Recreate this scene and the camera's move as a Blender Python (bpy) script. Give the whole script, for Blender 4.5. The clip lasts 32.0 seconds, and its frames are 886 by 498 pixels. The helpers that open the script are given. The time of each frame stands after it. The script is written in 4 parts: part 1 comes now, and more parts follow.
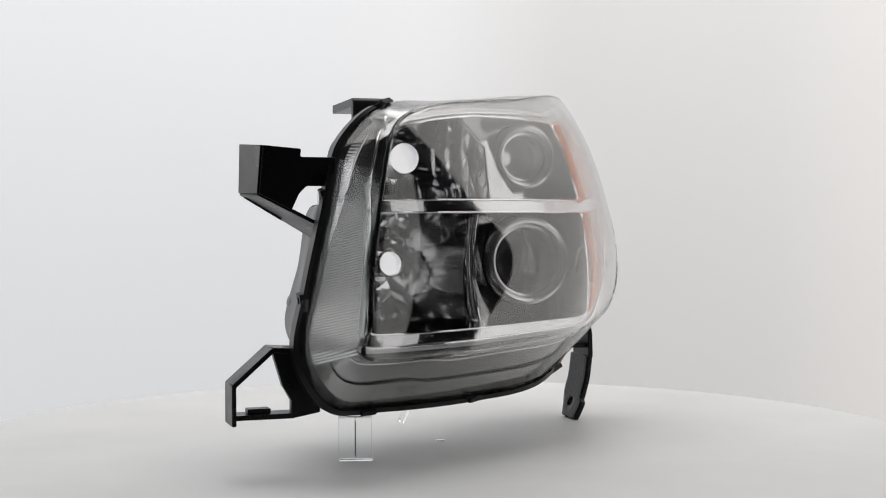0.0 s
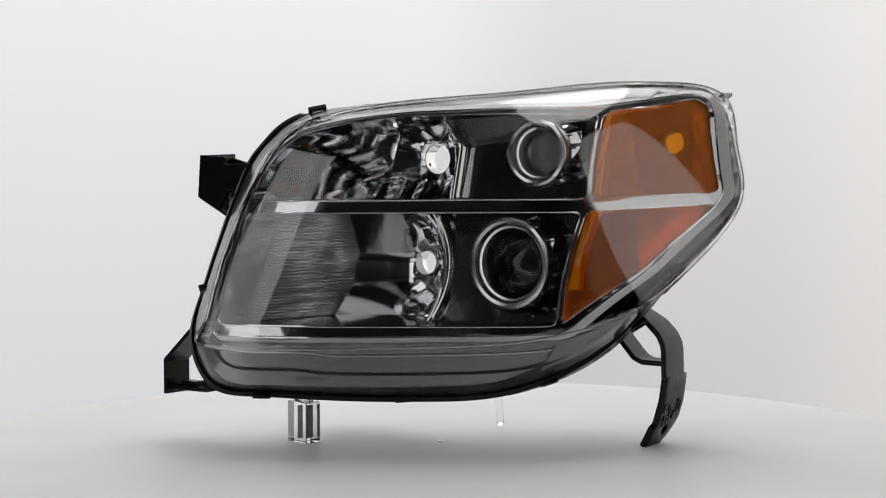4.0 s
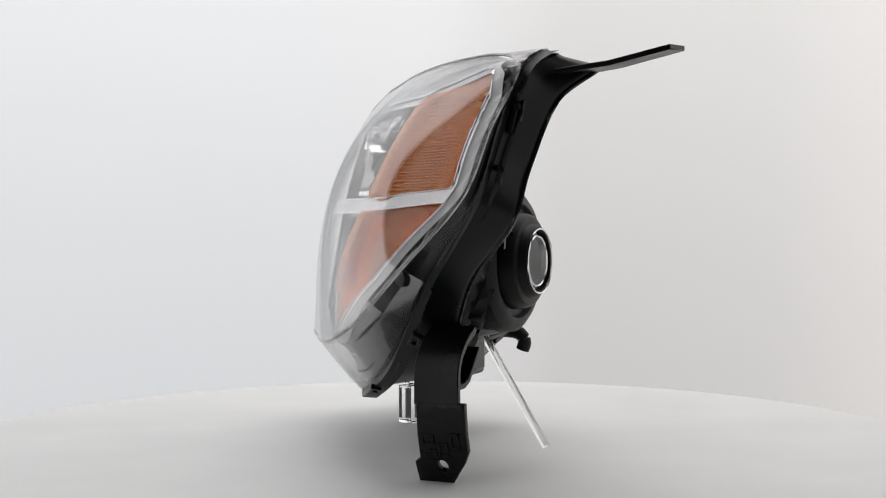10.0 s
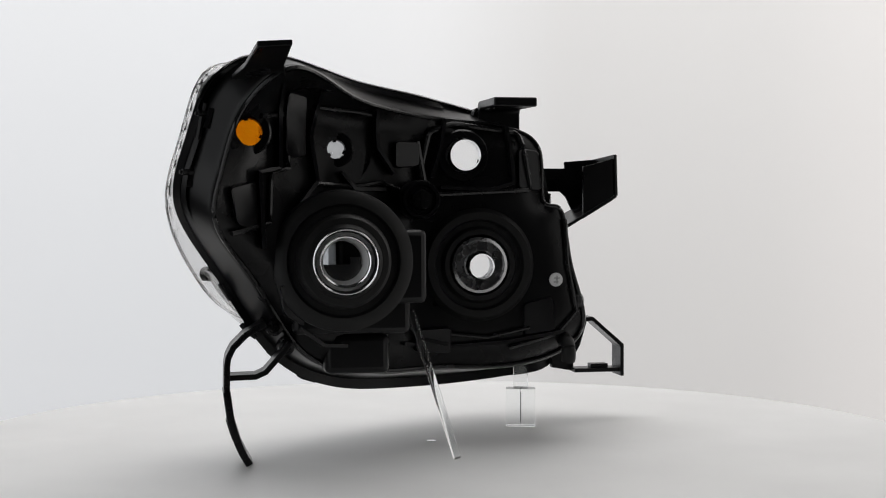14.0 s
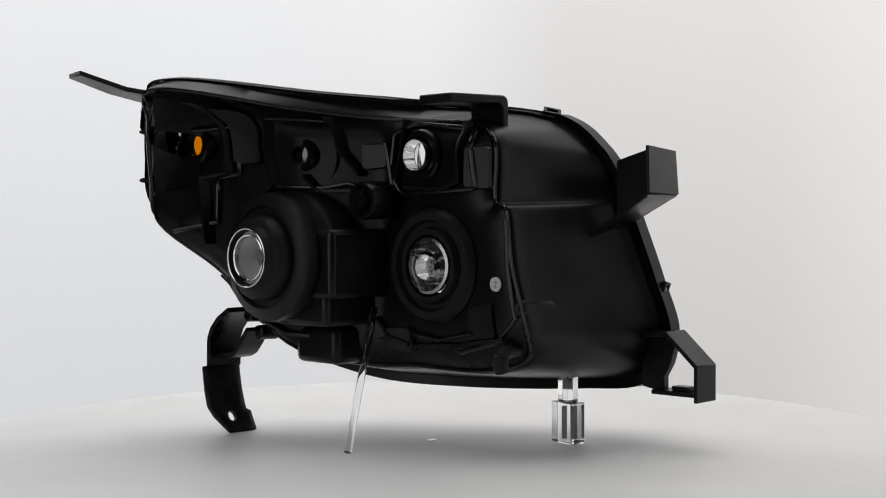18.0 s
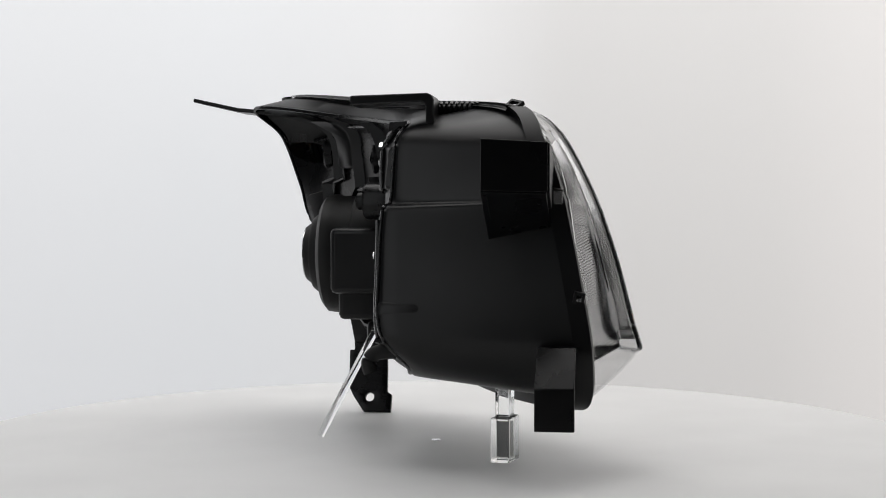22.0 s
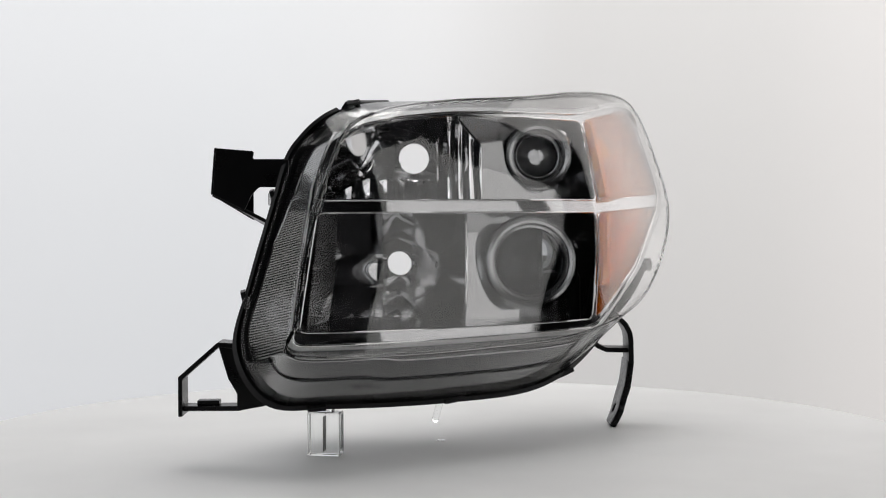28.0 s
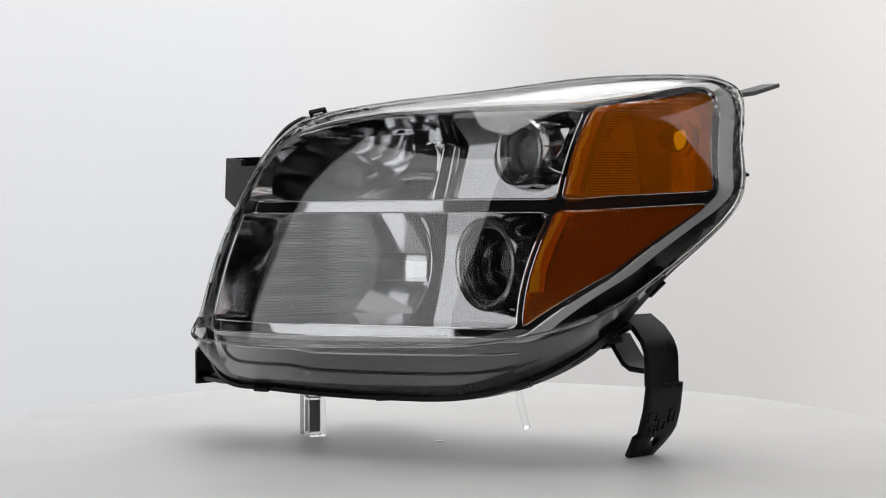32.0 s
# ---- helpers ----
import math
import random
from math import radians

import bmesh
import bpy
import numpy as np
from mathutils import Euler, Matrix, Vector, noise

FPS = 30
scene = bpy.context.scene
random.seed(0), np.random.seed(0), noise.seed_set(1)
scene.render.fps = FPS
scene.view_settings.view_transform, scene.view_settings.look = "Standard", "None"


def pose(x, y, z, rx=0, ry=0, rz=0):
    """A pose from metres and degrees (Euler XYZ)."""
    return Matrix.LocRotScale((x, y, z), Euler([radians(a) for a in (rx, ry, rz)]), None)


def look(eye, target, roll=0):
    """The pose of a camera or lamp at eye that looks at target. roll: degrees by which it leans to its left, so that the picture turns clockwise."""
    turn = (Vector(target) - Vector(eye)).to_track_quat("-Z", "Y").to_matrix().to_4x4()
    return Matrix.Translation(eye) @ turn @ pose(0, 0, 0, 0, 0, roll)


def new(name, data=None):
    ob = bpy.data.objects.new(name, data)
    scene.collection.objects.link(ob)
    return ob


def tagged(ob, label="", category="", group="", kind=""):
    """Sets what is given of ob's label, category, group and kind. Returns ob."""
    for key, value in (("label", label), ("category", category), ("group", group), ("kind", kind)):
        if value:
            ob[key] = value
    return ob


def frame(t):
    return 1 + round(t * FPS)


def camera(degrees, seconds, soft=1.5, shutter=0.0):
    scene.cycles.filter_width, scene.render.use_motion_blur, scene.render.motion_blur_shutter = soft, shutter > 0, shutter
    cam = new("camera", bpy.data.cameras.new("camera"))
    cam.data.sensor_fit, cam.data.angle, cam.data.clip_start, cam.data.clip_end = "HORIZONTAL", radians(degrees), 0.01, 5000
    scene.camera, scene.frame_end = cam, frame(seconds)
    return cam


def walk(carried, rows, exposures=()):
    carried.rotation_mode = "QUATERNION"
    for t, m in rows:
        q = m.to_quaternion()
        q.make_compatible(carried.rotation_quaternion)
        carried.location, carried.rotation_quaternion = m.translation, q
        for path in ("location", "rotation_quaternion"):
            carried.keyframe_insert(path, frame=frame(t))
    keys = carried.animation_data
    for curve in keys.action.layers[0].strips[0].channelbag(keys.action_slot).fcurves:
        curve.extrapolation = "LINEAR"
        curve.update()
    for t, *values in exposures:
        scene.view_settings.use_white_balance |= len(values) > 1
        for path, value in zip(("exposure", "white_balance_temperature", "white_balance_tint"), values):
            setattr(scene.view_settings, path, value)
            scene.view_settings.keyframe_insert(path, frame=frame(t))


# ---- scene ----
cam = camera(35.437, 32.0, soft=1.1)
EYE = Vector((0.0, -1.25, 0.2032))
PAN, TILT, ROLL = radians(0.3143), radians(-1.3716), -0.182
AIM = EYE + Vector((math.sin(PAN) * math.cos(TILT), math.cos(PAN) * math.cos(TILT), math.sin(TILT)))
walk(cam, [(0.0, look(EYE, AIM, ROLL)), (32.0, look(EYE, AIM, ROLL))])
scene.view_settings.exposure = 0.0

# ---- light: a white product-photo tent with soft boxes ----
world = bpy.data.worlds.new("studio")
scene.world = world
world.use_nodes = True
world.node_tree.nodes["Background"].inputs["Color"].default_value = (0.9, 0.95, 1.0, 1)
world.node_tree.nodes["Background"].inputs["Strength"].default_value = 0.05


def softbox(name, eye, target, w, h, power, color):
    data = bpy.data.lights.new(name, "AREA")
    data.shape, data.size, data.size_y, data.energy, data.color = "RECTANGLE", w, h, power, color
    ob = new(name, data)
    ob.matrix_world = look(eye, target)
    return ob


softbox("overhead_softbox", (0.0, 0.5, 1.95), (0, 0.3, 0), 1.8, 1.6, 23.6, (1.0, 0.985, 0.975))
softbox("front_left_softbox", (-1.151, -1.111, 0.75), (0, 0, 0.6), 0.92, 2.6, 9.0, (0.97, 0.985, 1.0))
softbox("front_right_softbox", (1.393, -0.795, 0.75), (0.067, 0.1, 0.6), 0.8, 2.6, 5.6, (1.0, 0.985, 0.97))


# ---- materials ----
def material(name, color=(0.8, 0.8, 0.8), rough=0.5, metal=0.0, spec=0.5, var=0.0, vscale=40.0, bump=0.0, bscale=600.0):
    m = bpy.data.materials.new(name)
    m.use_nodes = True
    nt = m.node_tree
    b = nt.nodes["Principled BSDF"]
    b.inputs["Base Color"].default_value = (*color, 1)
    b.inputs["Roughness"].default_value = rough
    b.inputs["Metallic"].default_value = metal
    b.inputs["Specular IOR Level"].default_value = spec
    co = nt.nodes.new("ShaderNodeTexCoord")
    if var:
        n = nt.nodes.new("ShaderNodeTexNoise")
        n.inputs["Scale"].default_value, n.inputs["Detail"].default_value = vscale, 6
        nt.links.new(co.outputs["Object"], n.inputs["Vector"])
        r = nt.nodes.new("ShaderNodeMapRange")
        r.inputs["From Min"].default_value, r.inputs["From Max"].default_value = 0.3, 0.7
        r.inputs["To Min"].default_value, r.inputs["To Max"].default_value = max(0.0, rough - var), rough + var
        nt.links.new(n.outputs["Fac"], r.inputs["Value"])
        nt.links.new(r.outputs["Result"], b.inputs["Roughness"])
        x = nt.nodes.new("ShaderNodeMix")
        x.data_type = "RGBA"
        x.inputs["A"].default_value = (*[c * 0.9 for c in color], 1)
        x.inputs["B"].default_value = (*[min(1, c * 1.1) for c in color], 1)
        nt.links.new(n.outputs["Fac"], x.inputs["Factor"])
        nt.links.new(x.outputs["Result"], b.inputs["Base Color"])
    if bump:
        n = nt.nodes.new("ShaderNodeTexNoise")
        n.inputs["Scale"].default_value, n.inputs["Detail"].default_value = bscale, 3
        nt.links.new(co.outputs["Object"], n.inputs["Vector"])
        k = nt.nodes.new("ShaderNodeBump")
        k.inputs["Strength"].default_value, k.inputs["Distance"].default_value = bump, 0.0006
        nt.links.new(n.outputs["Fac"], k.inputs["Height"])
        nt.links.new(k.outputs["Normal"], b.inputs["Normal"])
    return m


def clear_material(name, tint, gloss_gain=1.0, paint=None, flute=0.0, pitch=0.0024, axis="Z", body=0.0, rough=0.0, falloff=3.3):
    """A thin clear plastic: see-through, with a mirror gloss that grows at grazing angles."""
    m = bpy.data.materials.new(name)
    m.use_nodes = True
    nt = m.node_tree
    nt.nodes.clear()
    out = nt.nodes.new("ShaderNodeOutputMaterial")
    lw = nt.nodes.new("ShaderNodeLayerWeight")
    lw.inputs["Blend"].default_value = 0.5
    p5 = nt.nodes.new("ShaderNodeMath")
    p5.operation, p5.inputs[1].default_value = "POWER", falloff
    nt.links.new(lw.outputs["Facing"], p5.inputs[0])
    ma = nt.nodes.new("ShaderNodeMath")
    ma.operation, ma.use_clamp = "MULTIPLY_ADD", True
    ma.inputs[1].default_value, ma.inputs[2].default_value = 0.95 * gloss_gain, 0.042 * gloss_gain
    nt.links.new(p5.outputs[0], ma.inputs[0])
    tr = nt.nodes.new("ShaderNodeBsdfTransparent")
    tr.inputs["Color"].default_value = (*tint, 1)
    gl = nt.nodes.new("ShaderNodeBsdfGlossy")
    gl.inputs["Roughness"].default_value = rough
    mix = nt.nodes.new("ShaderNodeMixShader")
    nt.links.new(ma.outputs[0], mix.inputs[0])
    last = tr
    if body:
        tl = nt.nodes.new("ShaderNodeBsdfDiffuse")
        tl.inputs["Color"].default_value = (*(paint or tint), 1)
        mb = nt.nodes.new("ShaderNodeMixShader")
        mb.inputs[0].default_value = body
        nt.links.new(tr.outputs[0], mb.inputs[1])
        nt.links.new(tl.outputs[0], mb.inputs[2])
        last = mb
    nt.links.new(last.outputs[0], mix.inputs[1])
    nt.links.new(gl.outputs[0], mix.inputs[2])
    if flute:
        co = nt.nodes.new("ShaderNodeTexCoord")
        wv = nt.nodes.new("ShaderNodeTexWave")
        wv.bands_direction = axis
        wv.inputs["Scale"].default_value = 0.314 / pitch
        nt.links.new(co.outputs["Object"], wv.inputs["Vector"])
        k = nt.nodes.new("ShaderNodeBump")
        k.inputs["Strength"].default_value, k.inputs["Distance"].default_value = flute, 0.0008
        nt.links.new(wv.outputs["Fac"], k.inputs["Height"])
        nt.links.new(k.outputs["Normal"], gl.inputs["Normal"])
        nt.links.new(k.outputs["Normal"], lw.inputs["Normal"])
    nt.links.new(mix.outputs[0], out.inputs["Surface"])
    return m


def glass_material(name, color, ior, rough=0.0):
    m = material(name, color, rough)
    b = m.node_tree.nodes["Principled BSDF"]
    b.inputs["Transmission Weight"].default_value, b.inputs["IOR"].default_value = 1.0, ior
    return m


MIRROR = material("bright_chrome_chamber", (0.95, 0.95, 0.95), 0.12, 1.0, var=0.04, vscale=40)
# bowl chrome with the dark room's reflection put into its base colour
PANEL = material("darkened_chrome", (0.46, 0.46, 0.465), 0.1, 1.0, var=0.02, vscale=30)
BEZEL = material("smoked_chrome_bezel", (0.55, 0.55, 0.56), 0.06, 1.0, var=0.02, vscale=40)
SILVER = material("satin_silver_paint", (0.72, 0.72, 0.72), 0.35, 0.2, var=0.03, vscale=20)
RING = material("satin_chrome_ring", (0.66, 0.66, 0.67), 0.2, 1.0, var=0.04, vscale=70)
FLUTED = material("pale_fluted_reflector", (0.74, 0.74, 0.74), 0.14, 0.8, var=0.01, vscale=20)
PRISM = material("ribbed_bright_reflector", (0.95, 0.95, 0.95), 0.35, 0.15, var=0.04, vscale=60)
RIBBED = material("ribbed_silvered_plastic", (0.38, 0.38, 0.385), 0.14, 1.0, var=0.03, vscale=30)
BLACK = material("black_polypropylene", (0.004, 0.004, 0.0044), 0.3, spec=0.19, var=0.08, vscale=30, bump=0.15, bscale=900)
BLACK_SATIN = material("satin_black_plastic", (0.005, 0.005, 0.0055), 0.34, spec=0.27, var=0.06, vscale=25, bump=0.08, bscale=700)
# glossier black that draws a highlight along edge beads and screw threads
BLACK_EDGE = material("glossy_black_edge", (0.006, 0.006, 0.0065), 0.24, spec=0.4, var=0.06, vscale=60)
RUBBER = material("black_rubber", (0.007, 0.007, 0.007), 0.5, spec=0.25, var=0.08, vscale=50, bump=0.2, bscale=1200)
CHROME = material("chrome_coating", (0.84, 0.84, 0.845), 0.05, 1.0, var=0.02, vscale=60)
SMOKE = material("smoked_chrome_coating", (0.76, 0.76, 0.77), 0.07, 1.0, var=0.03, vscale=60)
SATIN = material("satin_grey_coating", (0.4, 0.4, 0.4), 0.22, 1.0, var=0.03, vscale=15)
DARK_STEEL = material("dull_dark_steel", (0.34, 0.34, 0.345), 0.26, 1.0, var=0.06, vscale=90)
STEEL = material("bright_steel", (0.7, 0.7, 0.71), 0.18, 1.0, var=0.06, vscale=90)
WHITE = material("white_turntable_laminate", (0.78, 0.78, 0.775), 0.5, spec=0.3, var=0.06, vscale=8, bump=0.05, bscale=400)
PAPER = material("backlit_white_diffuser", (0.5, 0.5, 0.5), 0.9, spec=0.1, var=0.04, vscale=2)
# backdrop glow and its left-to-right falloff sit in the emission; unseen ends run brighter
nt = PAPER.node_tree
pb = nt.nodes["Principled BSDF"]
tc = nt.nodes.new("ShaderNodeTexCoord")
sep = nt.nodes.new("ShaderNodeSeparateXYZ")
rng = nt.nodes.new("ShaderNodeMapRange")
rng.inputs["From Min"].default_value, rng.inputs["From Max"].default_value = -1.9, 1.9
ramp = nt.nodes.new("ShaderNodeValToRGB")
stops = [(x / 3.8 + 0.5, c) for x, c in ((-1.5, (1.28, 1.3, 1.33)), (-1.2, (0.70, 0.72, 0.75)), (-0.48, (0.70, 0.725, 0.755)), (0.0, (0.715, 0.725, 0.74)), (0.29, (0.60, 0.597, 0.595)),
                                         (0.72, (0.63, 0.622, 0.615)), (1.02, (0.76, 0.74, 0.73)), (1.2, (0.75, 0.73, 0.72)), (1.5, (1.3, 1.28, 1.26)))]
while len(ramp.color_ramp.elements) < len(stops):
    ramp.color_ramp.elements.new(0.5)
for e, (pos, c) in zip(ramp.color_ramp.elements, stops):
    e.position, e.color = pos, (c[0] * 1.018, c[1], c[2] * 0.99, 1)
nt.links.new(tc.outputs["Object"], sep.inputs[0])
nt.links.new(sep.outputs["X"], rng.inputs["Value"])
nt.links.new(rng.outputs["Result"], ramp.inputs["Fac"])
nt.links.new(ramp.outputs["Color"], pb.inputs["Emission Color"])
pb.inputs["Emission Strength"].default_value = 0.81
DARK = material("dark_studio_wall", (0.05, 0.05, 0.052), 0.8, spec=0.2, var=0.1, vscale=2)
LENS = clear_material("clear_polycarbonate", (0.985, 0.985, 0.985), 1.5, falloff=5.0)
SKIRT = clear_material("ribbed_clear_polycarbonate", (0.97, 0.97, 0.97), 0.9, rough=0.12, falloff=5.0)
AMBER_RIB = clear_material("amber_rib_acrylic", (1.0, 0.80, 0.35), 1.6, (1.0, 0.28, 0.01), body=0.12)
# brighter, more solid amber: light piped along the edge is in its colour
AMBER_EDGE = clear_material("lit_amber_acrylic", (1.0, 0.6, 0.04), 1.0, (1.0, 0.33, 0.006), body=0.6)
AMBER = clear_material("amber_acrylic", (1.0, 0.62, 0.07), 0.8, (1.0, 0.31, 0.005), 0.4, 0.0034, "Z", body=0.27)
AMBER_DIM = clear_material("dark_amber_acrylic", (1.0, 0.60, 0.08), 0.8, (0.9, 0.2, 0.004), 0.35, 0.0034, "Z", body=0.16)
TAB = clear_material("frosted_clear_tab", (0.9, 0.9, 0.9), 2.2, (0.75, 0.75, 0.75), body=0.22, rough=0.1)
ACRYLIC = glass_material("clear_acrylic", (0.97, 0.98, 0.98), 1.49)
EDGE = glass_material("clear_lens_edge", (0.96, 0.96, 0.96), 1.58)
GLASS = clear_material("projector_glass", (0.5, 0.52, 0.54), 1.5)
FROST = clear_material("frosted_projector_glass", (0.75, 0.76, 0.77), 1.4, body=0.3, rough=0.15)
GREY_PLATE = material("dull_grey_plate", (0.12, 0.12, 0.12), 0.5, var=0.05, vscale=50)
STICKER = material("pale_sticker", (0.6, 0.6, 0.6), 0.4)
PRINT = material("grey_print", (0.3, 0.3, 0.3), 0.5)

# ---- geometry helpers; headlight sizes are in millimetres ----
MM = 0.001


def mesh_object(name, verts, faces, mat, parent=None, label="", sharp=35.0, scale=MM):
    me = bpy.data.meshes.new(name)
    me.from_pydata([(x * scale, y * scale, z * scale) for x, y, z in verts], [], faces)
    bm = bmesh.new()
    bm.from_mesh(me)
    bmesh.ops.recalc_face_normals(bm, faces=bm.faces)
    bm.to_mesh(me)
    bm.free()
    me.polygons.foreach_set("use_smooth", [True] * len(me.polygons))
    me.set_sharp_from_angle(angle=radians(sharp))
    me.materials.append(mat)
    ob = new(name, me)
    if parent:
        ob.parent = parent
    if label:
        tagged(ob, label)
    return ob


def part(name, geo, mat, parent, label="", bevel=0.0, solid=0.0, sharp=35.0):
    ob = mesh_object(name, geo[0], geo[1], mat, parent, label, sharp)
    if solid:
        s = ob.modifiers.new("thickness", "SOLIDIFY")
        s.thickness, s.offset = solid * MM, 0.0
    if bevel:
        b = ob.modifiers.new("edges", "BEVEL")
        b.width, b.segments, b.limit_method, b.angle_limit = bevel * MM, 2, "ANGLE", radians(40)
    return ob


def spline(ctrl, per=6, closed=True):
    """A smooth curve through the control points."""
    c = [np.array(q, float) for q in ctrl]
    n, out = len(c), []
    for i in range(n if closed else n - 1):
        if closed:
            p0, p1, p2, p3 = c[i - 1], c[i], c[(i + 1) % n], c[(i + 2) % n]
        else:
            p0, p1, p2, p3 = c[max(i - 1, 0)], c[i], c[i + 1], c[min(i + 2, n - 1)]
        for k in range(per):
            t = k / per
            out.append(0.5 * (2 * p1 + (p2 - p0) * t + (2 * p0 - 5 * p1 + 4 * p2 - p3) * t * t + (3 * p1 - p0 - 3 * p2 + p3) * t ** 3))
    if not closed:
        out.append(c[-1])
    return out


def rounded(poly, r=4.0, k=5):
    """A polygon with rounded corners, in two dimensions."""
    out, n = [], len(poly)
    for i in range(n):
        a, b, c = (np.array(poly[j % n], float) for j in (i - 1, i, i + 1))
        u, v = a - b, c - b
        lu, lv = np.linalg.norm(u), np.linalg.norm(v)
        d = min(r, lu * 0.45, lv * 0.45)
        p, q = b + u / lu * d, b + v / lv * d
        for s in range(k + 1):
            t = s / k
            out.append((1 - t) ** 2 * p + 2 * t * (1 - t) * b + t * t * q)
    return out


def dense(poly, step=4.0):
    out = []
    for i in range(len(poly)):
        a, b = np.array(poly[i], float), np.array(poly[(i + 1) % len(poly)], float)
        m = max(1, int(np.linalg.norm(b - a) / step))
        out += [a + (b - a) * j / m for j in range(m)]
    return out


def dense_open(path, step):
    out = []
    for a, b in zip(path[:-1], path[1:]):
        a, b = np.array(a, float), np.array(b, float)
        m = max(1, int(np.linalg.norm(b - a) / step))
        out += [a + (b - a) * j / m for j in range(m)]
    return out + [np.array(path[-1], float)]


def circle(cx, cz, r, n=32, notch=()):
    out = []
    for i in range(n):
        a = 2 * math.pi * i / n
        rr = r + sum(h for (a0, w, h) in notch if abs((a - a0 + math.pi) % (2 * math.pi) - math.pi) < w)
        out.append(np.array((cx + rr * math.cos(a), cz + rr * math.sin(a))))
    return out


def inside(p, poly):
    x, z, c = p[0], p[1], False
    for i in range(len(poly)):
        x1, z1 = poly[i][0], poly[i][1]
        x2, z2 = poly[i - 1][0], poly[i - 1][1]
        if (z1 > z) != (z2 > z) and x < (x2 - x1) * (z - z1) / (z2 - z1) + x1:
            c = not c
    return c


def sheet(outer, holes, depth, step=6.0, creases=()):
    """A curved sheet y = depth(x, z) within an outline, with holes and with edges along open creases."""
    from mathutils.geometry import delaunay_2d_cdt
    loops = [outer, *holes]
    pts, edges = [], []
    for lp in loops:
        s = len(pts)
        pts += [Vector((float(q[0]), float(q[1]))) for q in lp]
        edges += [(s + i, s + (i + 1) % len(lp)) for i in range(len(lp))]
    for line in creases:
        last = None
        for q in dense_open(line, step * 0.8):
            if inside(q, outer) and not any(inside(q, h) for h in holes) and min((q[0] - p.x) ** 2 + (q[1] - p.y) ** 2 for p in pts) > 0.09 * step * step:
                pts.append(Vector((float(q[0]), float(q[1]))))
                if last is not None:
                    edges.append((last, len(pts) - 1))
                last = len(pts) - 1
            else:
                last = None
    rim = np.array([(q.x, q.y) for q in pts])
    lo, hi = rim.min(0), rim.max(0)
    for ix, x in enumerate(np.arange(lo[0], hi[0], step)):
        for z in np.arange(lo[1], hi[1], step):
            q = (x, z + (ix % 2) * step / 2)
            if np.min(np.sum((rim - q) ** 2, 1)) > (0.55 * step) ** 2 and inside(q, outer) and not any(inside(q, h) for h in holes):
                pts.append(Vector((float(q[0]), float(q[1]))))
    v, _, f, *_ = delaunay_2d_cdt(pts, edges, [], 0, 1e-5)
    faces = []
    for t in f:
        c = sum((v[i] for i in t), Vector((0, 0))) / len(t)
        if inside(c, outer) and not any(inside(c, h) for h in holes):
            faces.append(tuple(t))
    return [(q.x, depth(q.x, q.y), q.y) for q in v], faces


def loft(loops, closed=True, caps=False):
    n = len(loops[0])
    verts = [tuple(q) for lp in loops for q in lp]
    faces = []
    for k in range(len(loops) - 1):
        for i in range(n if closed else n - 1):
            j = (i + 1) % n
            faces.append((k * n + i, k * n + j, (k + 1) * n + j, (k + 1) * n + i))
    if caps:
        faces += [tuple(range(n - 1, -1, -1)), tuple(range((len(loops) - 1) * n, len(loops) * n))]
    return verts, faces


def lathe(profile, cx, cz, seg=48, a0=0.0, a1=2 * math.pi):
    """Rings (radius, y) about a fore-and-aft axis."""
    full = a1 - a0 > 6.28
    m = seg if full else seg + 1
    loops = [[(cx + r * math.cos(a0 + (a1 - a0) * i / seg), y, cz + r * math.sin(a0 + (a1 - a0) * i / seg)) for i in range(m)] for r, y in profile]
    return loft(loops, full)


def join(*geos):
    verts, faces = [], []
    for v, f in geos:
        s = len(verts)
        verts += list(v)
        faces += [tuple(i + s for i in q) for q in f]
    return verts, faces


def tube(path, r, closed=False, seg=8):
    p = [np.array(q, float) for q in path]
    n, loops = len(p), []
    for i in range(n):
        a = p[i - 1] if (closed or i) else p[0]
        b = p[(i + 1) % n] if (closed or i < n - 1) else p[-1]
        d = b - a
        d /= max(np.linalg.norm(d), 1e-9)
        up = np.array((0, 0, 1.0)) if abs(d[2]) < 0.9 else np.array((1.0, 0, 0))
        s = np.cross(d, up)
        s /= np.linalg.norm(s)
        u = np.cross(s, d)
        loops.append([p[i] + r * (math.cos(2 * math.pi * k / seg) * s + math.sin(2 * math.pi * k / seg) * u) for k in range(seg)])
    if closed:
        loops.append(loops[0])
    return loft(loops, True, not closed)


def prism(poly, off):
    """A flat outline in space, thickened by the vector off."""
    n = len(poly)
    a = [tuple(np.array(q, float) - np.array(off) / 2) for q in poly]
    b = [tuple(np.array(q, float) + np.array(off) / 2) for q in poly]
    return a + b, [tuple(range(n)), tuple(range(2 * n - 1, n - 1, -1))] + [(i, n + i, n + (i + 1) % n, (i + 1) % n) for i in range(n)]


def box(x0, x1, y0, y1, z0, z1):
    return prism([(x0, y0, (z0 + z1) / 2), (x1, y0, (z0 + z1) / 2), (x1, y1, (z0 + z1) / 2), (x0, y1, (z0 + z1) / 2)], (0, 0, z1 - z0))


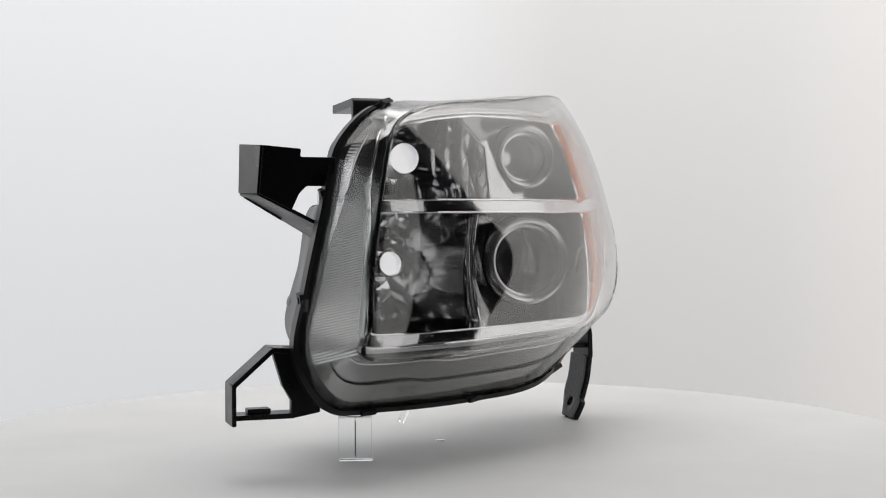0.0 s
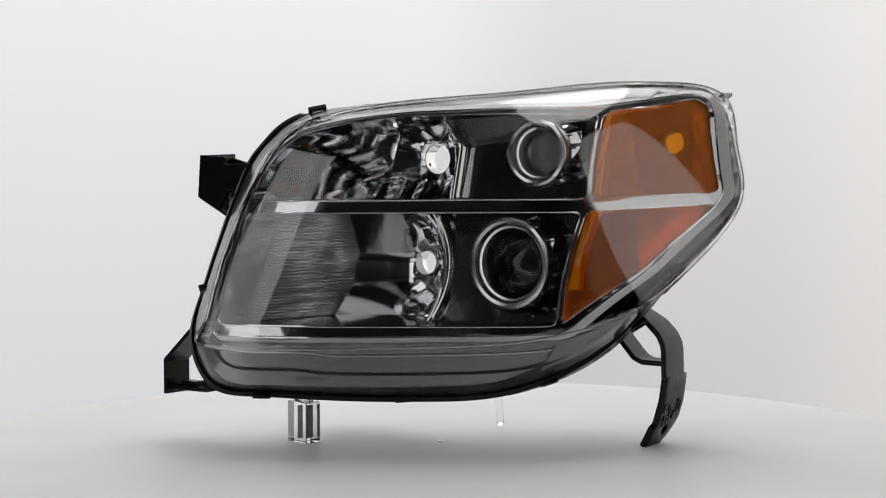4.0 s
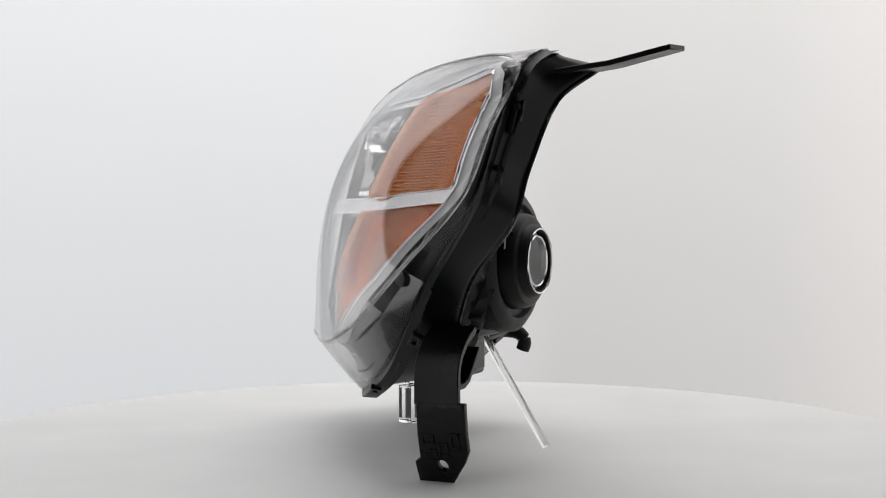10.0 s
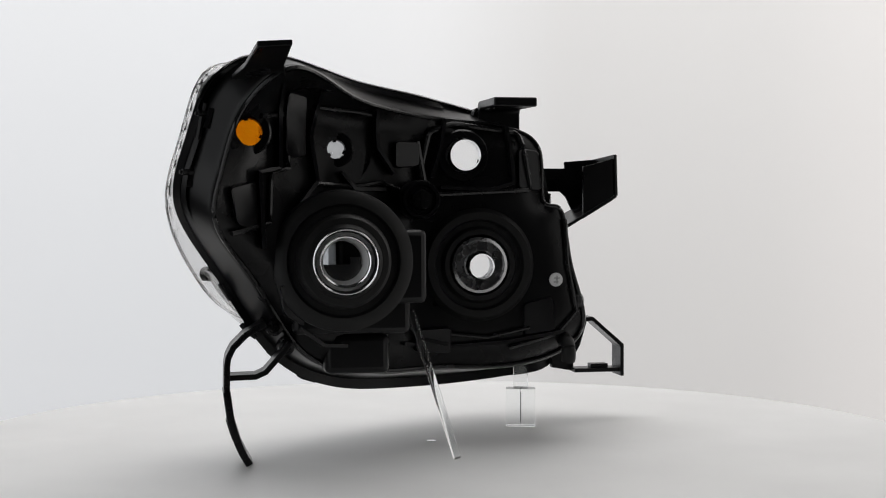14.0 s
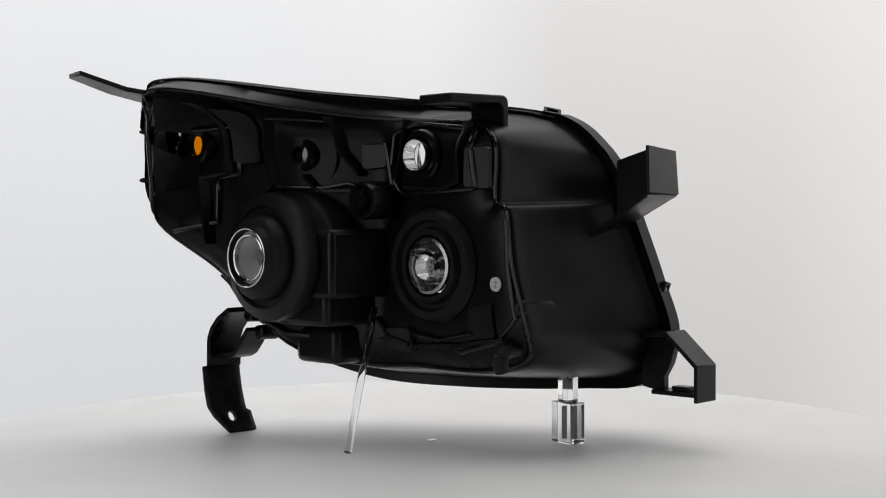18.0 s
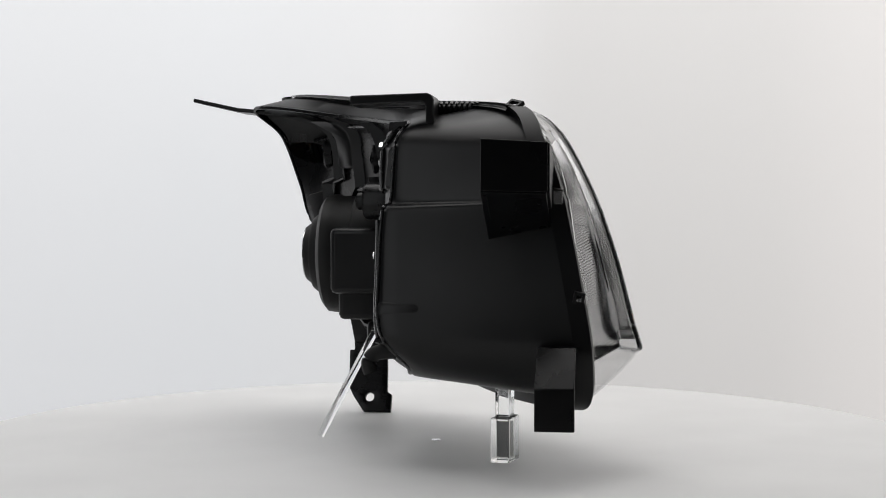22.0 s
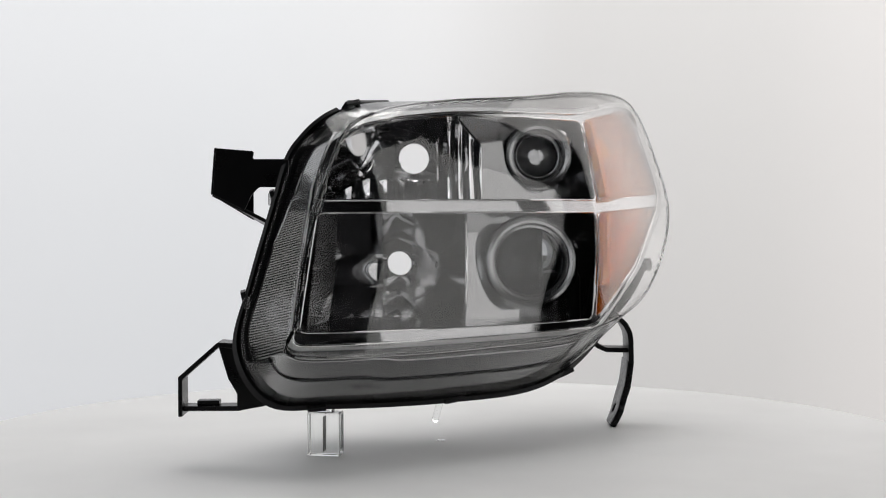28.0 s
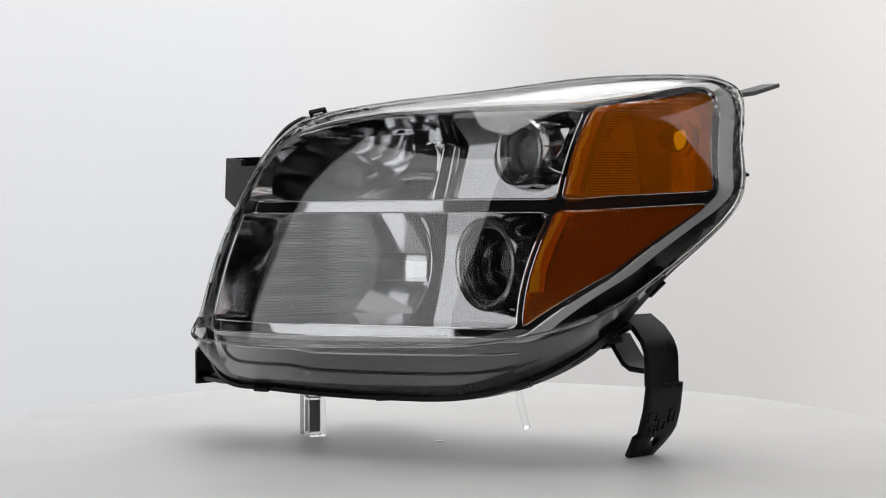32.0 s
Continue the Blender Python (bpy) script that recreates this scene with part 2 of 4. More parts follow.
# ---- the shapes of the headlight ----
RIDGE = [(-114, -181, 96), (-40, -150, 93), (40, -98, 94), (127, -42, 100), (186, 21, 122), (219, 80, 164), (235, 131, 212), (225, 146, 261),
         (203, 156, 314), (155, 104, 321), (77, -5, 309), (11, -60, 302), (-45, -92, 291), (-76, -118, 270), (-96, -148, 211), (-98, -151, 203), (-106, -164, 167), (-112, -176, 120)]
FLANGE = [(-136, -139, 56), (-85, -112, 49), (11, -63, 47), (92, -20, 54), (148, 36, 86), (195, 91, 152), (229, 142, 211), (220, 157, 263),
          (199, 166, 310), (157, 169, 327), (77, 74, 316), (11, 20, 308), (-74, -78, 295), (-116, -103, 262), (-131, -118, 220), (-134, -121, 209), (-150, -133, 151), (-161, -142, 98)]
REAR = [(-118, 8, 80), (-70, 12, 67), (0, 20, 67), (60, 38, 67), (122, 72, 85), (168, 110, 150), (200, 158, 197), (196, 170, 238),
        (178, 185, 288), (140, 202, 315), (80, 96, 300), (15, 42, 290), (-60, 14, 284), (-92, 20, 266), (-96, 24, 217), (-112, 28, 207), (-120, 30, 160), (-133, 27, 108)]
PER = 16
ridge, flange, rear = spline(RIDGE, PER), spline(FLANGE, PER), spline(REAR, PER)


def face_plan(x, z):
    d = z - 213.0
    return -115 + 0.482 * x + 0.00256 * x * x + 0.4536 * d + 0.00214 * d * d + 0.0006 * x * d


def lens_gap(z):
    return float(np.interp(z, [180, 250], [10, 6]))


RIDGE_XZ = np.array([(q[0], q[2]) for q in ridge])
RIDGE_RES = np.array([q[1] - (face_plan(q[0], q[2]) - lens_gap(q[2])) for q in ridge])


def near_ridge(x, z, res, reach):
    d2 = np.sum((RIDGE_XZ - (x, z)) ** 2, 1) + 160.0
    w = 1 / d2 ** 1.5
    return math.exp(-math.sqrt(d2.min()) / reach) * float(np.sum(w * res) / np.sum(w))


def lens_bulge(x, z):
    u, d = x / 100, (z - 213) / 100
    v = max(0.0, u - 1.2)
    return (-110.67 + 56.52 * u + 5.43 * u * u - 8.95 * u ** 3 + 4.88 * u ** 4 + 31.98 * d + 25.59 * d * d + 7.62 * d ** 3
            + 2.15 * u * d + 1.88 * u * u * d + 6.82 * u * d * d - 5.55 * u ** 3 * d + 87.16 * v * v - 39.85 * v ** 3 + 83.31 * v * v * d)


BULGE_RES = np.array([max(-6.0 if q[0] < 150 else -40.0, min(10.0 if q[0] < 120 else 30.0, q[1] - lens_bulge(q[0], q[2]))) for q in ridge])


def lens_y(x, z):
    return lens_bulge(x, z) + near_ridge(x, z, BULGE_RES, 30)


for q in ridge:
    q[1] = lens_y(q[0], q[2])

# outline round all four openings; outside it the bezel rolls back
FRAME = np.array([(-98, 214), (-97, 226), (-90, 247), (-79, 264), (-65, 275), (-33, 283), (12, 289), (70, 292), (133, 295), (186, 310), (200, 304), (222, 222), (218, 209),
                  (187, 155), (142, 107), (0, 105), (-112, 105), (-104, 160)], float)


def bezel_y(x, z):
    y0, y1 = face_plan(x, z) + near_ridge(x, z, RIDGE_RES, 45), lens_y(x, z) + 4.5
    return min(146.0, (y0 + y1 + math.sqrt((y0 - y1) ** 2 + 16)) / 2)


CX, CZ = 55.0, 205.0


def bezel_outline(away, drop):
    a, b = FRAME - np.roll(FRAME, 1, 0), np.roll(FRAME, -1, 0) - FRAME
    na = np.stack([-a[:, 1], a[:, 0]], 1) / np.linalg.norm(a, axis=1)[:, None]
    nb = np.stack([-b[:, 1], b[:, 0]], 1) / np.linalg.norm(b, axis=1)[:, None]
    thin = np.where((FRAME[:, 0] > 150) & (FRAME[:, 1] < 300), 0.6, 1.0)[:, None]
    wide = FRAME + away * thin * (na + nb) / (1 + np.sum(na * nb, 1))[:, None]
    curve = np.array(dense(rounded([tuple(p) for p in wide], 7.0 + away * 0.6), 1.0))
    m, s, last = len(curve), [], None
    for q in ridge:
        k = int(np.sum((curve - (q[0], q[2])) ** 2, 1).argmin())
        if last is not None:
            k += m * round((last - k) / m)
        s.append(float(k))
        last = k
    n = len(s)
    turn = round((s[-1] - s[0]) / m) * m
    for _ in range(40):
        s = [(s[i - 1] - (turn if i == 0 else 0) + 2 * s[i] + (s[i + 1] if i + 1 < n else s[0] + turn)) / 4 for i in range(n)]
    loop = []
    for v in s:
        k = int(math.floor(v))
        w = v - k
        loop.append(curve[k % m] * (1 - w) + curve[(k + 1) % m] * w)
    return [np.array((c[0], bezel_y(c[0], c[1]) + drop, c[1])) for c in loop]


roll = [bezel_outline(a, d) for a, d in ((2.5, 0.0), (3.2, -0.8), (4.0, -0.6), (5.2, 0.8), (6.6, 3.0), (8.0, 6.0))]
# on the outboard side the border flares back to the lens
for i in range(len(ridge)):
    w = min(1.0, max(0.0, (roll[0][i][0] - 150) / 25)) if roll[0][i][2] < 306 else 0.0
    for loop, e in zip(roll[1:], (0.03, 0.15, 0.4, 0.7, 1.0)):
        loop[i] = loop[i] * (1 - w) + (roll[0][i] + np.array((6.5 * e, 11.0 * e, 0))) * w
inner = roll[-1]

UPPER = [(-94, 216), (-97, 226), (-90, 247), (-79, 264), (-65, 275), (-33, 283), (12, 289), (70, 291), (137, 292), (147.2, 217)]
LOWER = [(-97, 206), (-110, 112), (0, 111), (138.5, 111), (146.5, 206)]
AMBER_UP = [(139.8, 292), (191, 309), (200, 300), (221, 223), (150, 217)]
AMBER_LOW = [(149, 206), (222, 213), (187, 157), (142, 112)]


def opening(poly, r):
    return dense(rounded(poly, r), 3)


headlight = tagged(new("headlight"), "car headlight with clear lens, chrome inside, amber corner and black housing", "headlight")
headlight.empty_display_size = 0.05


def build_shell():
    # clear outer lens: face and skirt
    face = sheet([(q[0], q[2]) for q in ridge], [], lens_y, 4)
    part("outer_lens", face, LENS, headlight, "clear polycarbonate lens face", solid=2.5, sharp=60)
    n = len(ridge)
    skirt = loft([[r + (f - r) * e + np.array((0, -2.5 * math.sin(math.pi * e), 0)) for r, f in zip(ridge, flange)] for e in (0, 0.12, 0.25, 0.4, 0.55, 0.7, 0.85, 1)], True)
    lens_skirt = part("lens_skirt", skirt, SKIRT, headlight, "clear side skirt of the lens", solid=1.5, sharp=60)
    part("lens_edge", tube([q + np.array((0, -0.5, 0)) for q in ridge], 1.4, True), EDGE, lens_skirt)
    ids = [int(v) % n for v in np.arange(12.2 * PER, 18.1 * PER)]
    # black tube drawn where the clear edge darkens by internal reflection
    part("dark_edge", tube([ridge[i] + np.array((-0.4, 0.8, 0)) for i in ids], 1.6, False, 8), BLACK, lens_skirt, "black line drawn for the dark refraction of the lens edge")
    # ribbed strip under the outboard skirt
    lo, hi = 3.3 * PER, 4.9 * PER
    rows = []
    for k in range(241):
        u = lo + (hi - lo) * k / 240
        i, w = int(u) % n, u - int(u)
        a = ridge[i] * (1 - w) + ridge[(i + 1) % n] * w
        b = flange[i] * (1 - w) + flange[(i + 1) % n] * w
        rip = 1.1 * abs(k % 6 - 3) / 3
        rows.append([a * (1 - e) + b * e + np.array((-3.0 - rip * 0.3, 3.0, 3.0 + rip)) for e in (0.25, 0.45, 0.65, 0.85)])
    part("outboard_fluted_strip", loft(rows, False), RIBBED, headlight, "ribbed silvered strip", sharp=25)
    # black sealing groove seen through the lens foot
    lip = []
    for f in flange:
        d = np.array((CX - f[0], 0, CZ - f[2]))
        lip.append(f + d / np.linalg.norm(d) * (10.0 if f[2] < 285 else 2.0) + np.array((0, 1.0, 0)))
    part("seal_groove", loft([[f + np.array((0, -1.5, 0)) for f in flange], lip, [q + np.array((0, 8, 0)) for q in lip]], True), BLACK, headlight, "black sealing groove under the lens foot", sharp=50)
    # housing: rim, walls, back
    slim = [1 - 0.9 * min(1.0, max(0.0, (f[0] - 150) / 45)) for f in flange]
    out = [f + np.array(((f[0] - CX) * 0.015 * s, 2 * s, (f[2] - CZ) * (0.025 if f[2] < 292 else -0.03))) for f, s in zip(flange, slim)]
    lap = [min(4.0, max(-1.5, np.linalg.norm(r - f) * 0.3 - 3)) for r, f in zip(ridge, flange)]
    rim = loft([[f + np.array((0, -k, 0)) for f, k in zip(flange, lap)], [o + np.array((0, -1 - k, 0)) for o, k in zip(out, lap)], [o + np.array((0, 9 * s, 0)) for o, s in zip(out, slim)],
                [f + np.array(((CX - f[0]) * 0.03, 1 + 9 * s, (CZ - f[2]) * 0.03)) for f, s in zip(flange, slim)]], True)
    housing = part("housing", join(rim, loft([[f + np.array(((CX - f[0]) * 0.03, 9 * s, (CZ - f[2]) * 0.03)) for f, s in zip(flange, slim)],
                                               [(f + (r - f) * 0.3) + np.array(((CX - f[0]) * 0.015, 0, (CZ - f[2]) * 0.015)) for f, r in zip(flange, rear)],
                                               [f + (r - f) * 0.9 for f, r in zip(flange, rear)], [f + (r - f) * 0.97 for f, r in zip(flange, rear)], [(f + (r - f) * 0.995) * 0.99 + np.array((CX, r[1], CZ)) * 0.01 for f, r in zip(flange, rear)], [r + np.array(((CX - r[0]) * 0.03, 0, (CZ - r[2]) * 0.03)) for r in rear]], True)),
                   BLACK_SATIN, headlight, "black plastic housing", sharp=50)
    back = [r + np.array(((CX - r[0]) * 0.03, 0, (CZ - r[2]) * 0.03)) for r in rear]
    bxz = np.array([(q[0], q[2]) for q in back])
    bres = np.array([q[1] for q in back])

    def back_y(x, z):
        base = 34.0 if x < 30 else (34 + (x - 30) * 0.58 if x < 100 else 74.6 + (x - 100) * 0.86)
        d2 = np.sum((bxz - (x, z)) ** 2, 1) + 1
        w = 1 / d2 ** 1.5
        k = math.exp(-math.sqrt(d2.min()) / 9)
        return base * (1 - k) + k * float(np.sum(w * bres) / np.sum(w))

    holes = [circle(172, 269, 11), circle(97, 259, 8), circle(-18, 256, 16), circle(-33, 160, 26), circle(96, 167, 44)]
    part("back_panel", sheet([(q[0], q[2]) for q in back], holes, back_y, 7), BLACK, headlight, "moulded back wall with bulb openings", sharp=40)
    return housing, back_y


housing, back_y = build_shell()


def build_inside():
    ups, lows, aus, als = opening(UPPER, 5), opening(LOWER, 6), opening(AMBER_UP, 5), opening(AMBER_LOW, 5)
    outline = [(q[0], q[2]) for q in roll[0]]
    bezel = part("bezel", sheet(outline, [ups, lows, aus, als], bezel_y, 3), BEZEL, headlight, "smoked chrome bezel framing the lamp chambers", sharp=60)
    for lp, r in ((ups, 0.8), (lows, 0.8), (aus, 0.5), (als, 0.5)):
        part("bezel_rim", tube([(q[0], bezel_y(q[0], q[1]) - 0.5, q[1]) for q in lp], r, True, 6), CHROME, bezel)
    part("bezel_bead", tube([q + np.array((0, -0.9, 0)) for q in roll[1]], 0.7, True, 6), CHROME, bezel)
    part("bezel_border", loft(roll, True), SILVER, bezel, "rounded silver border of the bezel")
    # skirt between bezel and housing
    low = []
    for f in flange:
        inward = np.array((CX - f[0], 0, CZ - f[2]))
        low.append(f + inward / np.linalg.norm(inward) * (9.5 if f[2] < 285 else 4.0) + np.array((0, -1, 0)))
    mids, mids2 = [], []
    for i, f in zip(inner, flange):
        inward = np.array((CX - f[0], 0, CZ - f[2]))
        inward *= (7.0 if f[0] < -70 else 3.5) / np.linalg.norm(inward)
        if f[0] > 165 and f[2] < 318:
            mids.append(i * 0.65 + f * 0.35)
            mids2.append(i * 0.3 + f * 0.7)
            continue
        if f[2] > 285:
            mids.append(np.array((i[0] + (f[0] - i[0]) * 0.2, i[1] + (f[1] - i[1]) * 0.2, i[2] + (f[2] - 5 - i[2]) * 0.75)))
            mids2.append(np.array((i[0] + (f[0] - i[0]) * 0.6, i[1] + (f[1] - i[1]) * 0.6, i[2] + (f[2] - 5 - i[2]) * 0.9)))
        else:
            mids.append(i * 0.7 + f * 0.3 + np.array((0, 7, 0)) + inward)
            mids2.append(i * 0.35 + f * 0.65 + np.array((0, 5, 0)) + inward)
    for lp in (mids, mids2):
        for _ in range(3):
            lp[:] = [(lp[k - 1] + 2 * lp[k] + lp[(k + 1) % len(lp)]) / 4 for k in range(len(lp))]
    n, i0, i1 = len(inner), int(4.1 * PER), int(8.5 * PER)
    for name, ids, mat, label in (("bezel_skirt", [k % n for k in range(i1, i0 + n + 1)], SATIN, "satin grey skirt under the lens"), ("outboard_skirt", list(range(i0, i1 + 1)), BLACK_SATIN, "black skirt beside the amber corner")):
        part(name, loft([[lp[k] for k in ids] for lp in (inner, mids, mids2, low)], False), mat, headlight, label, sharp=60)

    # finely ribbed panels over the inboard skirt, parted by smooth beads
    side = []
    for lp in (ridge, low):
        q = np.array([lp[int(v) % n] for v in np.arange(12.3 * PER, 18.0 * PER)])
        side.append(q[np.argsort(q[:, 2])])

    def on_side(e, z, lift):
        p, q = [np.array((np.interp(z, q[:, 2], q[:, 0]), np.interp(z, q[:, 2], q[:, 1]), z)) for q in side]
        bead = p + np.array((np.interp(z, [106, 143, 186, 240], [1.0, -1.5, -3.0, -8.0]), np.interp(z, [106, 186, 240], [15.5, 13.0, 8.0]), 0))
        edge = p + np.array((0.3, 2.5, 0))
        c = edge + (bead - edge) * (e / 0.3) if e < 0.3 else bead + (q - bead) * ((e - 0.3) / 0.7)
        return c + np.array((-0.6, -0.8, 0)) * lift

    def parting(z):
        return float(np.interp(z, [80, 180, 215, 250, 275], [0.97, 0.95, 0.84, 0.72, 0.66]))

    def ribbed(a, b, z0, z1, pitch, depth):
        count = int((z1(0.5) - z0(0.5)) / pitch)
        rows = []
        for k in range(count * 2 + 1):
            row = []
            for j in range(7):
                w = j / 6
                z = z0(w) + (z1(w) - z0(w)) * k / (count * 2)
                row.append(on_side(a(z) + (b(z) - a(z)) * w, z, 0.5 + (depth if k % 2 else 0)))
            rows.append(row)
        return loft(rows, False)

    for name, a, b, z0, z1, pitch in (("fluted_strip", lambda z: 0.33, parting, lambda w: 97 - 9 * w, lambda w: 266 - 6 * w, 2.1), ("edge_strip", lambda z: 0.02, lambda z: 0.27, lambda w: 104.0, lambda w: 270 - 6 * w, 1.7),
                                      ("flange_strip", lambda z: parting(z) + 0.03, lambda z: 1.0, lambda w: 182.0, lambda w: 262.0, 2.6)):
        part(name, ribbed(a, b, z0, z1, pitch, 0.75), RIBBED, headlight, "finely ribbed silvered strip", sharp=20)
    part("strip_bead", tube([on_side(0.30, z, 1.2) for z in np.linspace(103, 272, 40)], 1.0, False, 6), STEEL, headlight)
    part("strip_bead", tube([on_side(parting(z) + 0.015, z, 1.2) for z in np.linspace(180, 268, 30)], 0.9, False, 6), STEEL, headlight)

    span = [k % n for k in range(int(-0.6 * PER), int(4.0 * PER))]
    for lp, r, mat in ((mids, 0.8, CHROME), (mids2, 1.0, BLACK_SATIN)):
        part("skirt_step", tube([lp[k] + np.array((0, -1.0, -0.6)) for k in span], r, False, 6), mat, headlight)

    def chamber(name, loop, depth, holes, mat, label, creases=(), sharp=14):
        front = [(q[0], bezel_y(q[0], q[1]) + 0.5, q[1]) for q in loop]
        aft = [(q[0], depth(q[0], q[1]), q[1]) for q in loop]
        return part(name, join(loft([front, aft], True), sheet(loop, holes, depth, 2.6, creases)), mat, headlight, label, sharp=sharp)

    def pillow(v, pitch):
        t = (v / pitch) % 1.0
        return 1 - (2 * t - 1) ** 2

    # high beam: smooth bowl, upright facets beside the bulb, a stepped row of blocks below it
    def up_edge(z):
        return 39 - 0.8 * max(0.0, z - 265)

    def low_edge(z):
        return 26.5 - 3 * ((z - 165) / 50) ** 2

    def up_depth(x, z):
        r2 = (x + 18) ** 2 + (z - 256) ** 2
        xb = up_edge(z)
        panel = 4 + 0.57 * (x - 40) + 0.3 * (z - 258)
        if x >= xb + 1.5:
            y = panel
        else:
            y = 36 - r2 / 62
            if x > 2:
                y -= 2.4 * pillow(x - 2, 9.5)
            elif z < 237:
                y -= 3.0 * pillow(x + 74, 15.2) + 2.0 * pillow(z - 217, 20)
            elif z < 272:
                y -= 2.2 * pillow(x + 56, 19.3) if x > -56 else 0.0
            else:
                y -= 2.5 * pillow(z - 272, 22)
            if x > xb:
                y += (panel - y) * (x - xb) / 1.5
        return max(y, bezel_y(x, z) + 12)

    up_creases = [[(x, 217), (x, 292)] for x in (2, 11.5, 21, 30.5)] + [[(-90, 237), (2, 237)], [(-90, 272), (2, 272)]]
    up_creases += [[(x, 216), (x, 237)] for x in (-74, -58.8, -43.6, -28.4, -13.2)] + [[(x, 237), (x, 272)] for x in (-56, -36.7, -17.4)]

    up_creases += [[(up_edge(z) + w, z) for z in range(216, 294, 3)] for w in (0, 1.5)]

    # fog beam: bowl with three broad bands inboard, a narrow stepped band through the bulb, fine flutes outboard
    def low_depth(x, z):
        r2 = (x + 33) ** 2 + (z - 159) ** 2
        xb = low_edge(z)
        panel = -14 + 0.57 * (x - 26) + 0.15 * (z - 160)
        if x >= xb + 1.5:
            y = panel
        else:
            y = 38 - r2 / 94
            if abs(x + 33) < 15:
                y -= 3.2 * pillow(z - 159 + 0.5 * abs(x + 33), 24)
            elif x < -33:
                y -= 3.6 * (pillow(z - 141, 27) if 141 < z < 168 else pillow(z - 168, 38) if z >= 168 else pillow(z - 111, 30))
            elif math.hypot((x + 27) / 30, (z - 151) / 25) < 1:
                y += 2.0
            if x > xb:
                y += (panel - y) * (x - xb) / 1.5
        return max(y, bezel_y(x, z) + 12)

    low_creases = [[(x, 111), (x, 206)] for x in (-48, -18)] + [[(low_edge(z) + w, z) for z in range(110, 208, 3)] for w in (0, 1.5)] + [[(-112, z), (-48, z)] for z in (141, 168)] + [[(-48, z), (-18, z)] for z in (123, 147, 171, 195)]

    upper = chamber("upper_reflector", ups, up_depth, [circle(-19, 256, 14), circle(95, 258, 31.5, 48)], SMOKE, "chrome bowl of the high beam", up_creases)
    lower = chamber("lower_reflector", lows, low_depth, [circle(-33, 159, 11.5), circle(85.5, 162, 41.5, 48)], SMOKE, "chrome bowl of the fog beam", low_creases)
    # projector side takes the darkened copy of the bowl chrome
    for bowl, edge in ((upper, up_edge), (lower, low_edge)):
        bowl.data.materials.append(PANEL)
        for face in bowl.data.polygons:
            if face.center.x / MM > edge(face.center.z / MM) + 1.4:
                face.material_index = 1
    for cx, cz, r, y in ((-19, 256, 14.3, 36), (-33, 159, 11.8, 38)):
        part("bulb_hole_rim", lathe([(r + 0.6, y - 3), (r - 0.4, y - 4), (r - 0.8, y + 3), (r - 0.8, y + 10)], cx, cz, 40), CHROME, headlight, "chrome collar of the bulb hole")
    # smooth inboard side wall of the high beam
    rows = []
    for k in range(29):
        z = 217 + 68 * k / 28
        row = []
        for j in range(19):
            y = -112 + 124 * j / 18
            x = -95 + 0.25 * (y + 103) + 0.33 * (z - 221) + 0.8 * math.sin(z * 0.11 + y * 0.03)
            row.append((x, max(y, bezel_y(x, z) + 3), z))
        rows.append(row)
    part("side_reflector", loft(rows, False), SMOKE, headlight, "smooth chrome side wall of the high beam", sharp=60)
    for cx, cz, r, depth, y in ((95, 258, 31.5, up_depth, 30), (85.5, 162, 41.5, low_depth, 4)):
        ring = circle(cx, cz, r, 48)
        part("projector_well", loft([[(q[0], depth(q[0], q[1]), q[1]) for q in ring], [(cx + (q[0] - cx) * 0.97, max(y, depth(q[0], q[1]) + 6), cz + (q[1] - cz) * 0.97) for q in ring]], True), SMOKE, headlight, "dark chrome well round a projector", sharp=60)
    # upright chrome fins between the bowls and the projector panels
    for edge, front, z0, z1 in ((up_edge, lambda z: -21 + 0.27 * (z - 257), 217, 290), (low_edge, lambda z: -24 - (z - 163) ** 2 / 110, 112, 205)):
        zs = np.linspace(z0, z1, 24)
        line = [(edge(z) + 1.0, front(z), z) for z in zs]
        fin = part("reflector_fin", loft([line, [(edge(z) + 1.4, front(z) + 14, z) for z in zs], [(edge(z) + 2.2, 29, z) for z in zs]], False), SMOKE, headlight, "upright chrome fin between bowl and projector", solid=1.6, sharp=60)
        part("fin_lip", tube(line, 1.1, False, 8), CHROME, fin)
    # projectors: rolled satin ring, cup, glass and stepped shroud blocks
    for name, cx, cz, r, y0, glass in (("upper_projector", 95, 258, 30.5, 16, FROST), ("lower_projector", 85.5, 162, 40.5, -14, GLASS)):
        body = part(name, lathe([(r - 9, 60), (r - 8, y0 + 16), (r - 7.5, y0 + 4), (r - 6, y0 + 1), (r - 3.5, y0), (r - 1, y0 + 0.8), (r, y0 + 3), (r + 0.5, y0 + 9), (r - 1, y0 + 10), (r - 1, y0 + 44)], cx, cz, 72), RING, headlight, "satin chrome projector ring")
        part("inner_ring", lathe([(r - 8, y0 + 6), (r - 10, y0 + 6.5), (r - 11, y0 + 9), (r - 11, y0 + 22)], cx, cz, 64), STEEL, body)
        part("projector_lens", lathe([(r - 9, y0 + 26), (r * 0.6, y0 + 17), (r * 0.35, y0 + 11), (0.1, y0 + 8)], cx, cz, 48), glass, body, "domed glass")
        for k in range(7):
            a0, a1 = radians(-78 + k * 23), radians(-78 + k * 23 + 17)
            arc = [a0 + (a1 - a0) * j / 4 for j in range(5)]
            rows = [[(cx + rr * math.cos(a), yy, cz + rr * math.sin(a)) for rr, yy in ((r - 0.5, y0 + 12), (r + 4, y0 + 19), (r + 6, y0 + 24), (r + 8, y0 + 38), (r - 0.5, y0 + 38))] for a in arc]
